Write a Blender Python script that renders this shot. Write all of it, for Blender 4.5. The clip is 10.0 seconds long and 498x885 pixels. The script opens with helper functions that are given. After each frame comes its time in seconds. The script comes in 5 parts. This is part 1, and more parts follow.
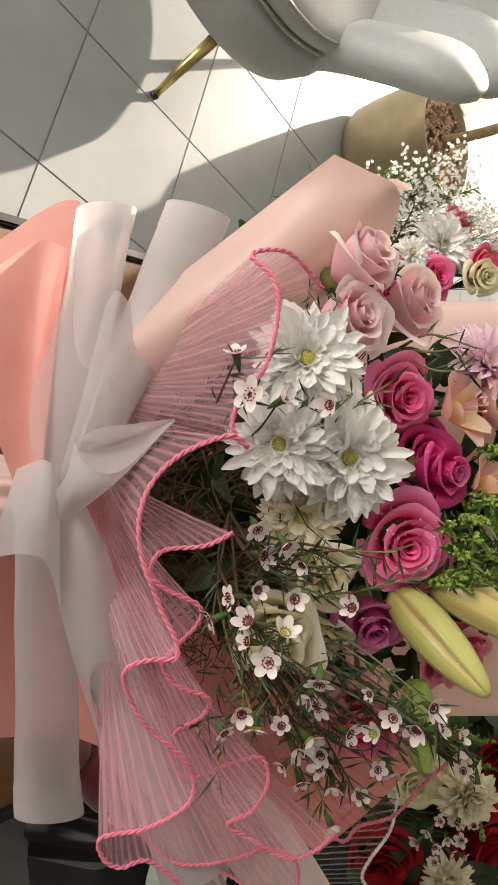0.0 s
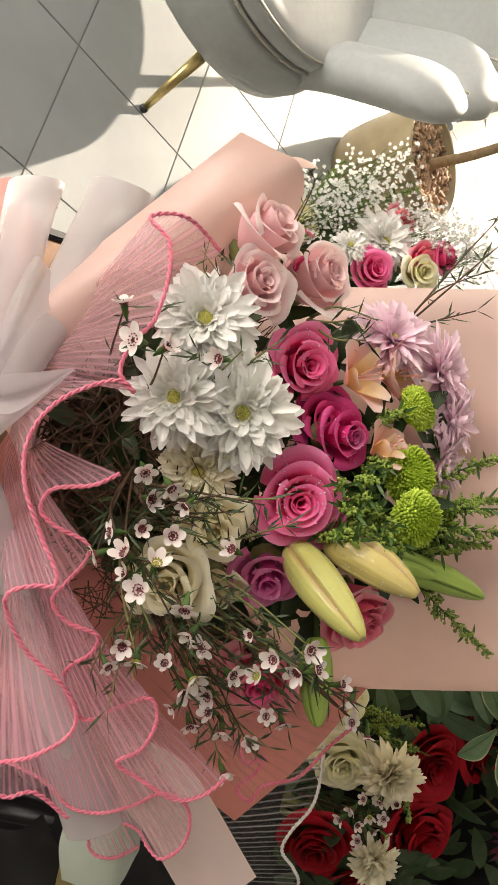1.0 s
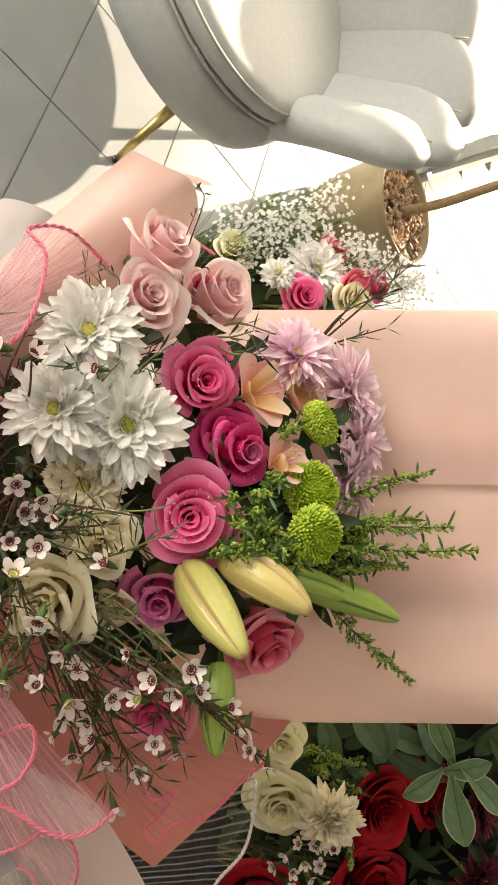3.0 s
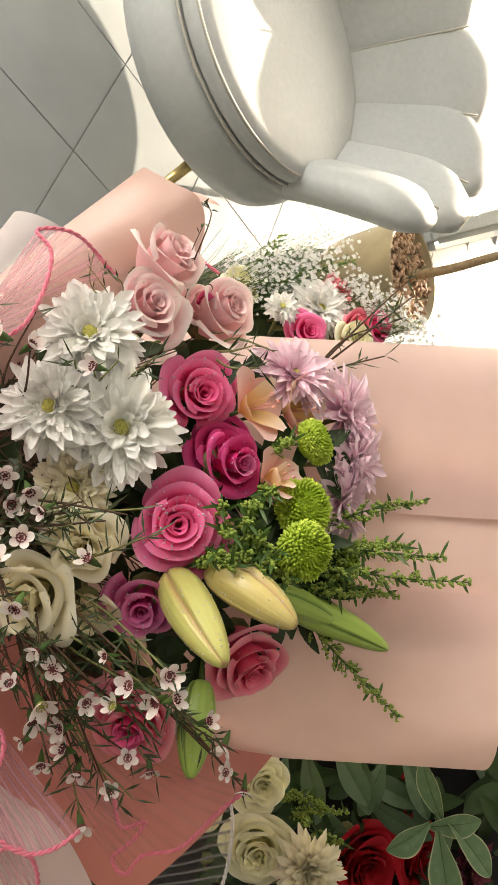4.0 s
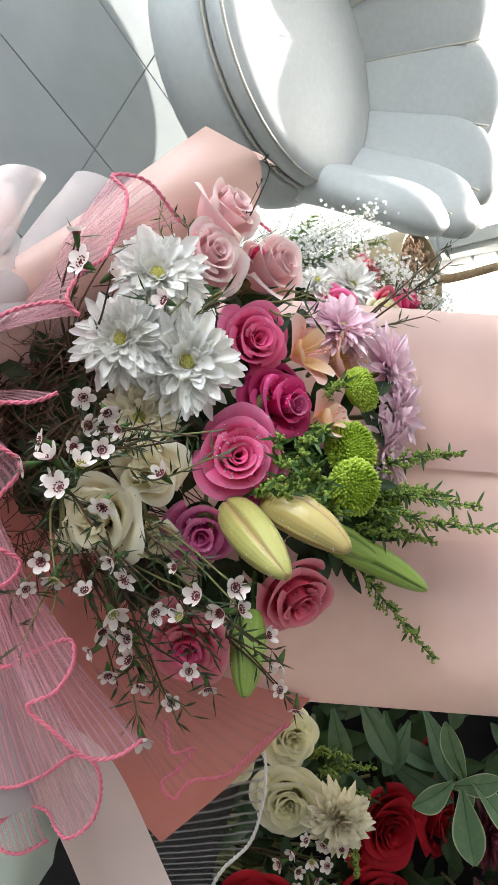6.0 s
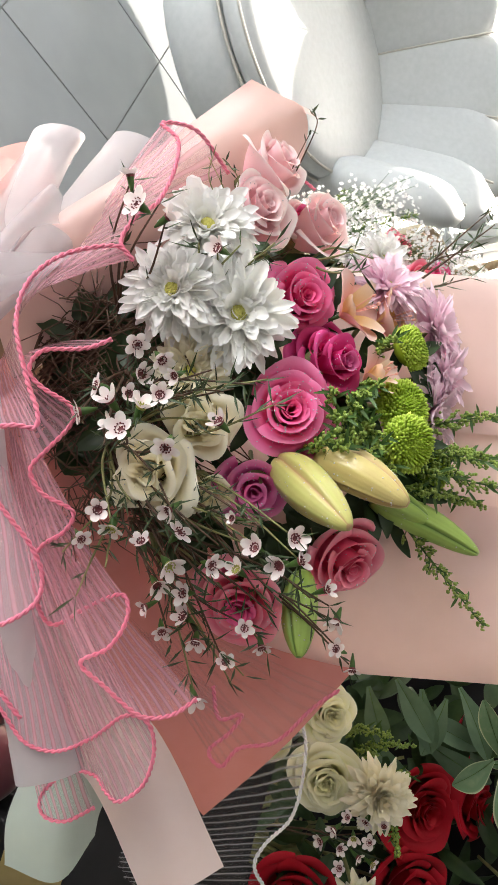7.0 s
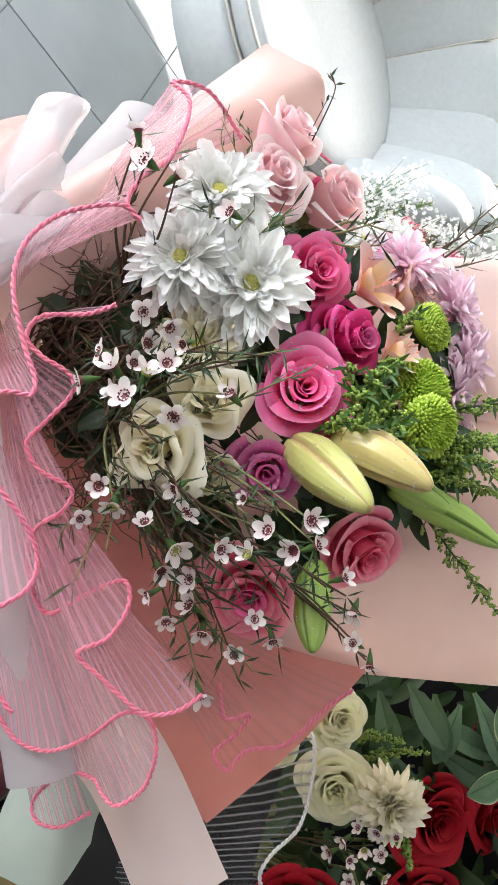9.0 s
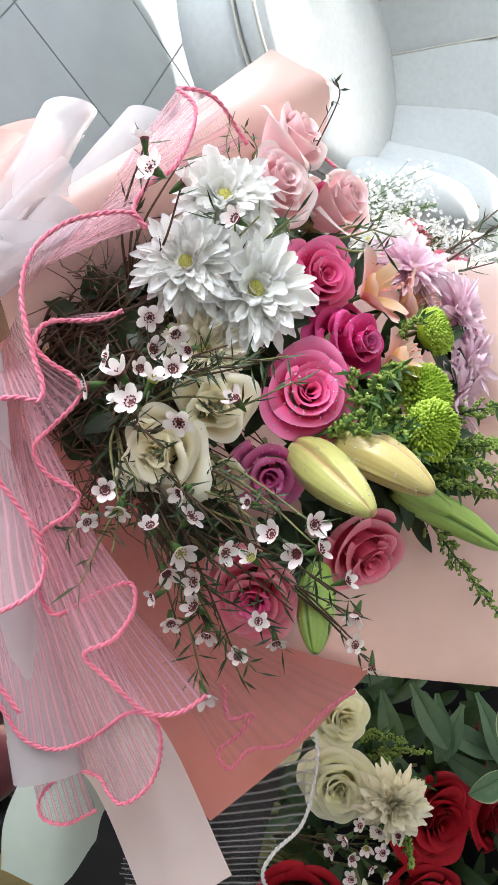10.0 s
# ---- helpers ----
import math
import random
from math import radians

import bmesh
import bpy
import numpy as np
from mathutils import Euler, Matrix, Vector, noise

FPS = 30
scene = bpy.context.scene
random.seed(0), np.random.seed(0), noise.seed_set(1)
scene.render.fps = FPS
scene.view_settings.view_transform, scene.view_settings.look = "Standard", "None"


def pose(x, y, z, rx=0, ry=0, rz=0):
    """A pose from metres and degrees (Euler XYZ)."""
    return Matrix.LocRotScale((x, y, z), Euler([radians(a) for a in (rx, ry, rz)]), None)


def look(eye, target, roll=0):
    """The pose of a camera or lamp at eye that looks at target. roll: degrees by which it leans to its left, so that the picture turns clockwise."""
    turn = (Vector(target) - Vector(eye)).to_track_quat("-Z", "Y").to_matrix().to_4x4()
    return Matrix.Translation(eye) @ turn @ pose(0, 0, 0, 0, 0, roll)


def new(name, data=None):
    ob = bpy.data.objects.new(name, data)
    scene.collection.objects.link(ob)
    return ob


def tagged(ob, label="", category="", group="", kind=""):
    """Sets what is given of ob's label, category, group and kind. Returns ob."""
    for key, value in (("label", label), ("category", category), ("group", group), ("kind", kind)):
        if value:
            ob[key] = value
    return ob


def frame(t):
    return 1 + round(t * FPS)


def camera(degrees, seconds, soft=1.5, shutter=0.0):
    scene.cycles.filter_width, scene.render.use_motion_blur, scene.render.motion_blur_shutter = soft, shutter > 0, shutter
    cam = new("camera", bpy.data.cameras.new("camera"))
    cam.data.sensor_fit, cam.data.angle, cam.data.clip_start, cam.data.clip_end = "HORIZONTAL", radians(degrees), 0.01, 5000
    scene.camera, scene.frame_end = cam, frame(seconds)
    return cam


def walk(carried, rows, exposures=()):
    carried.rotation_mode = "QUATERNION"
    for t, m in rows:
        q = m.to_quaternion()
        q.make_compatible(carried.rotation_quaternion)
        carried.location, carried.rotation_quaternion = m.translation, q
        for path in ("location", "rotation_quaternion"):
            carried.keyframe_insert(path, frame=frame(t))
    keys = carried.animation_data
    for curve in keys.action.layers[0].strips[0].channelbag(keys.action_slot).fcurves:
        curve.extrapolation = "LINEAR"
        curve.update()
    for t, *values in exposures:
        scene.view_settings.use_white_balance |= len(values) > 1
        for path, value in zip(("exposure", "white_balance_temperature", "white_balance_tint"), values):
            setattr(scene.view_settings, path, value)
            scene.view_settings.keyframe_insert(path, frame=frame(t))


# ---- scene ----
cam = camera(39.2, 10.0, soft=1.0)
METRES = 0.40
BASE = look((0, 0, 1.40), (0, math.cos(radians(38)), 1.40 - math.sin(radians(38))), 90) @ pose(0, 0, 0, -90)
ROWS = [
    (0.0, 0.0, 0.0, 0.0, -0.0, 0.0, 0.0),
    (0.5, 0.1072, -0.0636, -0.0623, -0.06, 0.92, 0.07),
    (1.0, 0.1673, -0.0575, -0.1062, 0.04, 1.81, -1.57),
    (1.5, 0.238, -0.0515, -0.1118, -0.13, 2.91, -1.68),
    (2.0, 0.291, -0.0549, -0.1269, -0.54, 2.82, -0.09),
    (2.5, 0.299, -0.0579, -0.1312, -0.94, 3.28, -0.32),
    (3.0, 0.348, -0.0275, -0.1622, -0.1, 5.93, -0.84),
    (4.5, 0.365, -0.012, -0.2861, -1.03, 11.83, -4.55),
    (5.0, 0.3277, -0.0317, -0.3318, -1.28, 11.86, -4.64),
    (5.5, 0.3021, -0.0512, -0.3619, -0.92, 11.9, -4.8),
    (7.0, 0.2015, -0.0039, -0.4739, -0.41, 12.35, -4.69),
    (7.5, 0.1856, 0.0519, -0.5179, 0.41, 12.32, -5.52),
    (8.0, 0.1849, 0.0781, -0.5262, 0.39, 12.31, -5.57),
    (8.5, 0.1896, 0.0751, -0.5157, 0.1, 12.86, -5.5),
    (9.0, 0.1892, 0.079, -0.5063, -0.4, 13.16, -5.29),
    (9.5, 0.1897, 0.0778, -0.4914, -0.05, 13.02, -5.68),
    (10.0, 0.1884, 0.0644, -0.4982, -0.09, 12.85, -5.52),
]
walk(cam, [(t, BASE @ pose(METRES * x, METRES * y, METRES * z, 90 + pitch, roll, yaw)) for t, x, y, z, yaw, pitch, roll in ROWS],
     [(0, 1.52, 7250, 14), (1, 1.76, 7500, 14), (2.5, 1.93, 7900, 13), (4.5, 1.88, 7150, 11), (5.5, 1.89, 6100, 9), (7.0, 2.16, 6500, 13), (7.5, 2.30, 6650, 14), (8, 2.38, 6200, 14), (8.5, 2.38, 6100, 12), (10, 2.38, 6000, 11)])


# ---------------------------------------------------------------- light
SUN_TO = Vector((-0.485, 0.845, 0.312)).normalized()      # towards the low sun behind the armchair
world = bpy.data.worlds.new("sky")
scene.world = world
world.use_nodes = True
wn = world.node_tree.nodes
sky = wn.new("ShaderNodeTexSky")
sky.sky_type, sky.sun_disc = "NISHITA", False
sky.sun_elevation = math.asin(SUN_TO.z)
sky.sun_rotation = math.atan2(SUN_TO.x, SUN_TO.y)
wn["Background"].inputs[1].default_value = 0.085
world.node_tree.links.new(sky.outputs[0], wn["Background"].inputs[0])
sun = new("sun", bpy.data.lights.new("sun", "SUN"))
sun.data.energy, sun.data.angle, sun.data.color = 5.0, radians(0.6), (1.0, 0.93, 0.83)
sun.matrix_world = look(SUN_TO * 20, (0, 0, 0))

# ---------------------------------------------------------------- frames and mesh helpers
# The leaning bouquets share one frame: u up along the stems, v across, n outwards, all in centimetres.
LEAN_U, LEAN_V, LEAN_N = Vector((-0.0056, 0.6026, 0.7980)), Vector((0.9983, 0.0490, -0.0300)), Vector((0.0572, -0.7965, 0.6019))
LEAN_O = Vector((0.0267, 0.4138, 1.2376))
LEANING = Matrix(((LEAN_U.x, LEAN_V.x, LEAN_N.x, LEAN_O.x), (LEAN_U.y, LEAN_V.y, LEAN_N.y, LEAN_O.y),
                  (LEAN_U.z, LEAN_V.z, LEAN_N.z, LEAN_O.z), (0, 0, 0, 1)))
rnd = random.Random(7)


def V(*a):
    return Vector(a)


def turned(axis, spin=0.0):
    """A rotation that takes Z to the axis."""
    return Vector(axis).to_track_quat("Z", "Y").to_matrix().to_4x4() @ Matrix.Rotation(radians(spin), 4, "Z")


def spot(u, v, n, face=(0, 0, 1), spin=0.0, size=1.0):
    """The pose of a flower head in the leaning frame."""
    return LEANING @ Matrix.Translation(V(u, v, n) / 100) @ turned(face, spin) @ Matrix.Scale(size, 4)


def thing(name, label, category, m=None, group="", kind=""):
    ob = new(name)
    ob.empty_display_size = 0.02
    ob.matrix_world = m if m is not None else Matrix.Identity(4)
    return tagged(ob, label, category, group, kind)


def part(name, bm, material, parent=None, label="", smooth=True, scale=1.0, m=None):
    """Links a bmesh as one mesh object under a thing or a part."""
    if scale != 1.0:
        bm.transform(Matrix.Scale(scale, 4))
    if m is not None:
        bm.transform(m)
    me = bpy.data.meshes.new(name)
    bm.to_mesh(me)
    bm.free()
    if smooth:
        me.shade_smooth()
    me.materials.append(material)
    ob = new(name, me)
    ob.parent = parent
    return tagged(ob, label)


def sheet(f, nu, nv, bm=None, names=(), closed=False):
    """A surface f(a, b) -> (x, y, z, values...) with a and b from 0 to 1."""
    bm = bm or bmesh.new()
    layers = [bm.verts.layers.float.get(k) or bm.verts.layers.float.new(k) for k in names]
    grid = []
    for i in range(nu + 1):
        line = []
        for j in range(nv + (0 if closed else 1)):
            p = f(i / nu, j / nv)
            vert = bm.verts.new(p[:3])
            for layer, value in zip(layers, p[3:]):
                vert[layer] = value
            line.append(vert)
        grid.append(line)
    for i in range(nu):
        for j in range(nv):
            k = (j + 1) % len(grid[0])
            bm.faces.new((grid[i][j], grid[i][k], grid[i + 1][k], grid[i + 1][j]))
    return bm


def smooth_path(points, n):
    """n + 1 points along a Catmull-Rom line through the points."""
    P = [Vector(p) for p in points]
    P = [P[0] * 2 - P[1]] + P + [P[-1] * 2 - P[-2]]
    k = len(P) - 3
    out = []
    for i in range(n + 1):
        s = min(i / n * k, k - 1e-6)
        a = int(s)
        t = s - a
        p0, p1, p2, p3 = P[a:a + 4]
        out.append(0.5 * (2 * p1 + (p2 - p0) * t + (2 * p0 - 5 * p1 + 4 * p2 - p3) * t * t + (3 * p1 - p0 - 3 * p2 + p3) * t ** 3))
    return out


def tube(bm, path, r0, r1=None, sides=6):
    """A tapered round bar along a path."""
    r1 = r0 if r1 is None else r1
    rings = []
    for i, p in enumerate(path):
        d = (path[min(i + 1, len(path) - 1)] - path[max(i - 1, 0)]).normalized()
        a = d.orthogonal().normalized() if i == 0 else (a - d * a.dot(d)).normalized()
        b = d.cross(a)
        r = r0 + (r1 - r0) * i / (len(path) - 1)
        rings.append([bm.verts.new(p + (a * math.cos(q) + b * math.sin(q)) * r) for q in (2 * math.pi * k / sides for k in range(sides))])
    for A, B in zip(rings, rings[1:]):
        for k in range(sides):
            bm.faces.new((A[k], A[(k + 1) % sides], B[(k + 1) % sides], B[k]))
    bm.faces.new(rings[0][::-1])
    bm.faces.new(rings[-1])
    return bm


def lathe(profile, sides=32, bm=None):
    """A body of revolution round Z from (radius, height) pairs."""
    bm = bm or bmesh.new()
    rings = [[bm.verts.new((r * math.cos(q), r * math.sin(q), z)) for q in (2 * math.pi * k / sides for k in range(sides))] for r, z in profile]
    for A, B in zip(rings, rings[1:]):
        for k in range(sides):
            bm.faces.new((A[k], A[(k + 1) % sides], B[(k + 1) % sides], B[k]))
    bm.faces.new(rings[0][::-1])
    bm.faces.new(rings[-1])
    return bm


def ball(bm, c, r, squash=1.0, sub=1, axis=(0, 0, 1)):
    m = Matrix.Translation(c) @ turned(axis) @ Matrix.Diagonal((r, r, r * squash, 1))
    bmesh.ops.create_icosphere(bm, subdivisions=sub, radius=1, matrix=m)


def box(x, y, z, bevel=0.0, m=None):
    bm = bmesh.new()
    bmesh.ops.create_cube(bm, size=1, matrix=(m or Matrix.Identity(4)) @ Matrix.Diagonal((x, y, z, 1)))
    if bevel:
        bmesh.ops.bevel(bm, geom=bm.edges[:], offset=bevel, segments=2, affect="EDGES")
    return bm


# ---------------------------------------------------------------- materials
def mat(name, c1, c2=None, rough=0.5, scale=30.0, bump=0.0, metal=0.0, through_light=0.0, layer="", spread=0.0, coat=0.0,
        contrast=1.0, transmission=0.0, alpha=1.0, sheen=0.0, fine=0.25, gloss=0.5):
    """A procedural surface: two colours mixed by a noise (or by a mesh layer), a second coarser noise, bump and sheen."""
    m = bpy.data.materials.new(name)
    m.use_nodes = True
    t = m.node_tree
    N, Lk = t.nodes, t.links.new
    b = N["Principled BSDF"]
    b.inputs["Roughness"].default_value, b.inputs["Metallic"].default_value = rough, metal
    b.inputs["Coat Weight"].default_value, b.inputs["Transmission Weight"].default_value = coat, transmission
    b.inputs["Sheen Weight"].default_value = sheen
    b.inputs["Specular IOR Level"].default_value = gloss
    co = N.new("ShaderNodeTexCoord")
    n1, n2 = N.new("ShaderNodeTexNoise"), N.new("ShaderNodeTexNoise")
    for n, s in ((n1, scale), (n2, scale * 0.13)):
        n.inputs["Scale"].default_value, n.inputs["Detail"].default_value = s, 5
        Lk(co.outputs["Object"], n.inputs["Vector"])
    mix = N.new("ShaderNodeMix")
    mix.data_type = "RGBA"
    mix.inputs[6].default_value, mix.inputs[7].default_value = (*c1, 1), (*(c2 or c1), 1)
    span = N.new("ShaderNodeMapRange")
    span.inputs["From Min"].default_value, span.inputs["From Max"].default_value = 0.5 - 0.25 / contrast, 0.5 + 0.25 / contrast
    if layer:
        at = N.new("ShaderNodeAttribute")
        at.attribute_name = layer
        add = N.new("ShaderNodeMath")
        add.operation = "MULTIPLY_ADD"
        Lk(n1.outputs[0], add.inputs[0])
        add.inputs[1].default_value = fine
        sub = N.new("ShaderNodeMath")
        sub.operation = "SUBTRACT"
        Lk(at.outputs["Fac"], sub.inputs[0])
        sub.inputs[1].default_value = fine / 2
        Lk(sub.outputs[0], add.inputs[2])
        Lk(add.outputs[0], mix.inputs[0])
    else:
        Lk(n1.outputs[0], span.inputs[0])
        Lk(span.outputs[0], mix.inputs[0])
    hsv = N.new("ShaderNodeHueSaturation")
    val = N.new("ShaderNodeMapRange")
    val.inputs["From Min"].default_value, val.inputs["From Max"].default_value = 0.3, 0.7
    val.inputs["To Min"].default_value, val.inputs["To Max"].default_value = 1 - spread * 0.6, 1 + spread * 0.4
    Lk(n2.outputs[0], val.inputs[0])
    if spread:
        info, mul, ran = N.new("ShaderNodeObjectInfo"), N.new("ShaderNodeMath"), N.new("ShaderNodeMapRange")
        mul.operation = "MULTIPLY"
        ran.inputs["To Min"].default_value, ran.inputs["To Max"].default_value = 1 - spread, 1 + spread * 0.5
        Lk(info.outputs["Random"], ran.inputs[0])
        Lk(ran.outputs[0], mul.inputs[0])
        Lk(val.outputs[0], mul.inputs[1])
        Lk(mul.outputs[0], hsv.inputs["Value"])
    else:
        Lk(val.outputs[0], hsv.inputs["Value"])
    Lk(mix.outputs[2], hsv.inputs["Color"])
    Lk(hsv.outputs[0], b.inputs["Base Color"])
    if bump:
        bp = N.new("ShaderNodeBump")
        bp.inputs["Strength"].default_value, bp.inputs["Distance"].default_value = min(1, bump), 0.001
        Lk(n1.outputs[0], bp.inputs["Height"])
        Lk(bp.outputs[0], b.inputs["Normal"])
    end = b.outputs[0]
    if through_light:
        tl, ms = N.new("ShaderNodeBsdfTranslucent"), N.new("ShaderNodeMixShader")
        Lk(hsv.outputs[0], tl.inputs[0])
        ms.inputs[0].default_value = through_light
        Lk(end, ms.inputs[1])
        Lk(tl.outputs[0], ms.inputs[2])
        end = ms.outputs[0]
    if alpha < 1:
        tr, ms = N.new("ShaderNodeBsdfTransparent"), N.new("ShaderNodeMixShader")
        ms.inputs[0].default_value = alpha
        Lk(tr.outputs[0], ms.inputs[1])
        Lk(end, ms.inputs[2])
        end = ms.outputs[0]
    Lk(end, N["Material Output"].inputs[0])
    return m


def tulle(name, colour, low, high, pleats):
    """Sheer pleated net: bands of denser cloth along the pleats, a fine mesh grain, light passing through."""
    m = mat(name, colour, colour, 0.6, 300, through_light=0.45)
    t = m.node_tree
    N, Lk = t.nodes, t.links.new
    at, wave, ran = N.new("ShaderNodeAttribute"), N.new("ShaderNodeMath"), N.new("ShaderNodeMapRange")
    at.attribute_name = "pleat"
    mul, add, co, nz = N.new("ShaderNodeMath"), N.new("ShaderNodeMath"), N.new("ShaderNodeTexCoord"), N.new("ShaderNodeTexNoise")
    mul.operation, wave.operation, add.operation = "MULTIPLY", "SINE", "MULTIPLY_ADD"
    nz.inputs["Scale"].default_value, nz.inputs["Detail"].default_value = 14, 3
    Lk(co.outputs["Object"], nz.inputs["Vector"])
    Lk(at.outputs["Fac"], mul.inputs[0])
    mul.inputs[1].default_value = pleats
    Lk(nz.outputs[0], add.inputs[0])
    add.inputs[1].default_value = 9.0
    Lk(mul.outputs[0], add.inputs[2])
    Lk(add.outputs[0], wave.inputs[0])
    ran.inputs["From Min"].default_value, ran.inputs["From Max"].default_value = 0.0, 1.0
    ran.inputs["To Min"].default_value, ran.inputs["To Max"].default_value = low, high
    Lk(wave.outputs[0], ran.inputs[0])
    out = N["Material Output"].inputs[0]
    old = out.links[0].from_socket
    tr, ms = N.new("ShaderNodeBsdfTransparent"), N.new("ShaderNodeMixShader")
    Lk(ran.outputs[0], ms.inputs[0])
    Lk(tr.outputs[0], ms.inputs[1])
    Lk(old, ms.inputs[2])
    Lk(ms.outputs[0], out)
    return m


def petal(name, base, rim, rough=0.45, through_light=0.26, spread=0.05, bump=0.25, fine=0.25):
    return mat(name, base, rim, rough, 260, bump, through_light=through_light, layer="rim", spread=spread, fine=fine, gloss=0.16)


M_TILE = mat("pale grey glazed floor tile", (0.33, 0.35, 0.35), (0.38, 0.40, 0.40), 0.15, 6, 0.03, spread=0.05)
M_GROUT = mat("grey grout", (0.16, 0.16, 0.15), (0.24, 0.24, 0.22), 0.9, 80, 0.4)
M_PLASTER = mat("white wall plaster", (0.62, 0.61, 0.60), (0.68, 0.67, 0.66), 0.85, 25, 0.1)
M_WALL = mat("warm grey wall paint", (0.20, 0.195, 0.185), (0.24, 0.235, 0.225), 0.85, 25, 0.1)
M_ALU = mat("grey aluminium frame", (0.42, 0.45, 0.44), (0.50, 0.52, 0.51), 0.4, 90, 0.05, metal=0.3)
M_GRAVEL = mat("pale gravel ground", (0.34, 0.33, 0.29), (0.58, 0.57, 0.52), 0.95, 22, 1.0, contrast=1.6)
M_LEATHER = mat("cream upholstery", (0.435, 0.46, 0.45), (0.485, 0.51, 0.50), 0.55, 55, 0.18, spread=0.03)
M_PIPING = mat("cream seam piping", (0.42, 0.40, 0.34), (0.50, 0.48, 0.42), 0.6, 120, 0.2)
M_BRASS = mat("brushed brass", (0.55, 0.42, 0.17), (0.66, 0.52, 0.24), 0.3, 160, 0.05, metal=0.9)
M_POT = mat("tan metallic glazed pot", (0.36, 0.29, 0.18), (0.43, 0.35, 0.22), 0.34, 18, 0.05, metal=0.25)
M_CHIP = mat("brown bark chips", (0.24, 0.13, 0.07), (0.62, 0.44, 0.30), 0.85, 60, 0.6, contrast=2)
M_BARK = mat("pale brown bark", (0.27, 0.19, 0.11), (0.44, 0.33, 0.21), 0.85, 70, 0.8)
M_WOOD = mat("brown table wood", (0.14, 0.065, 0.03), (0.24, 0.12, 0.055), 0.4, 28, 0.15)
M_BLACKMETAL = mat("black painted metal", (0.015, 0.016, 0.018), (0.03, 0.03, 0.034), 0.4, 60, 0.1)
M_GREYTOP = mat("grey laminate", (0.17, 0.18, 0.18), (0.21, 0.22, 0.21), 0.5, 30, 0.05)
M_BLUSH = mat("blush pink wrapping paper", (0.76, 0.54, 0.49), (0.80, 0.58, 0.53), 0.40, 35, 0.05, through_light=0.30)
M_PALE = mat("pale pink wrapping paper", (0.86, 0.71, 0.67), (0.89, 0.75, 0.71), 0.5, 35, 0.05, through_light=0.30)
# salmon tone puts the side paper's shade and pink bounce into the colour
M_PINK_SHADED = mat("pink wrapping paper in shaded tone", (0.66, 0.25, 0.215), (0.70, 0.29, 0.255), 0.5, 35, 0.05, through_light=0.30)
M_CORAL = mat("coral pink wrapping paper", (0.70, 0.30, 0.26), (0.74, 0.35, 0.31), 0.55, 35, 0.05, through_light=0.2)
M_WHITEPAPER = mat("milky white wrapping film", (0.66, 0.62, 0.63), (0.70, 0.67, 0.68), 0.42, 30, 0.04, through_light=0.42, alpha=0.70)
M_FILM = mat("thin milky film", (0.72, 0.68, 0.69), (0.76, 0.73, 0.74), 0.42, 30, 0.04, through_light=0.45, alpha=0.42)
M_GREENWHITE = mat("pale mint paper", (0.44, 0.52, 0.47), (0.50, 0.57, 0.51), 0.5, 30, 0.04, through_light=0.25)
M_BLACKPAPER = mat("black wrapping paper", (0.008, 0.008, 0.008), (0.016, 0.015, 0.015), 0.35, 30, 0.1, gloss=0.22)
M_GOLDPAPER = mat("gold lining paper", (0.33, 0.25, 0.09), (0.42, 0.33, 0.14), 0.35, 40, 0.15, metal=0.5)
M_CORD = mat("bright pink cord", (0.78, 0.17, 0.27), (0.84, 0.27, 0.37), 0.6, 300, 0.5)
M_WHITECORD = mat("white cord", (0.78, 0.77, 0.76), (0.86, 0.85, 0.84), 0.6, 300, 0.5)
M_TULLE = tulle("pink pleated tulle", (0.93, 0.52, 0.60), 0.30, 0.50, 210)
M_TULLE_THIN = tulle("thin pink tulle", (0.93, 0.58, 0.66), 0.02, 0.12, 160)
M_WHITETULLE = tulle("white pleated tulle", (0.80, 0.79, 0.80), 0.04, 0.36, 210)
M_SATIN = mat("burgundy satin", (0.13, 0.012, 0.025), (0.20, 0.02, 0.04), 0.35, 20, 0.05, sheen=0.4)

# rose rims are paler by nature; the deeper base also paints gap shade
P_PINK = petal("pink rose petal", (0.98, 0.05, 0.27), (0.99, 0.32, 0.57), through_light=0.24)
P_HOT = petal("deep pink rose petal", (0.74, 0.03, 0.22), (0.88, 0.12, 0.38))
P_MAUVE = petal("mauve rose petal", (0.72, 0.08, 0.34), (0.88, 0.34, 0.60), through_light=0.36)
P_CORAL = petal("coral pink rose petal", (0.97, 0.08, 0.22), (0.98, 0.44, 0.51), through_light=0.24)
P_BLUSH = petal("blush rose petal", (0.99, 0.58, 0.62), (0.99, 0.92, 0.89), through_light=0.26)
P_CREAM = petal("cream petal", (0.97, 0.87, 0.56), (0.98, 0.94, 0.78), through_light=0.24, spread=0.05)
P_IVORY = petal("ivory rose petal", (0.93, 0.91, 0.50), (0.97, 0.95, 0.76), through_light=0.24, spread=0.05)
P_RED = petal("dark red rose petal", (0.30, 0.003, 0.010), (0.52, 0.012, 0.026), 0.5, 0.12)
P_WINE = petal("wine red petal", (0.07, 0.012, 0.022), (0.17, 0.03, 0.05), 0.55, 0.1)
P_WHITE = petal("white ray petal", (0.98, 0.975, 0.88), (0.985, 0.985, 0.97), through_light=0.24, fine=0.1, spread=0.03)
P_LILAC = petal("lilac ray petal", (0.93, 0.56, 0.71), (0.98, 0.81, 0.88))
P_PEACH = petal("peach petal", (0.95, 0.50, 0.42), (0.97, 0.74, 0.68))
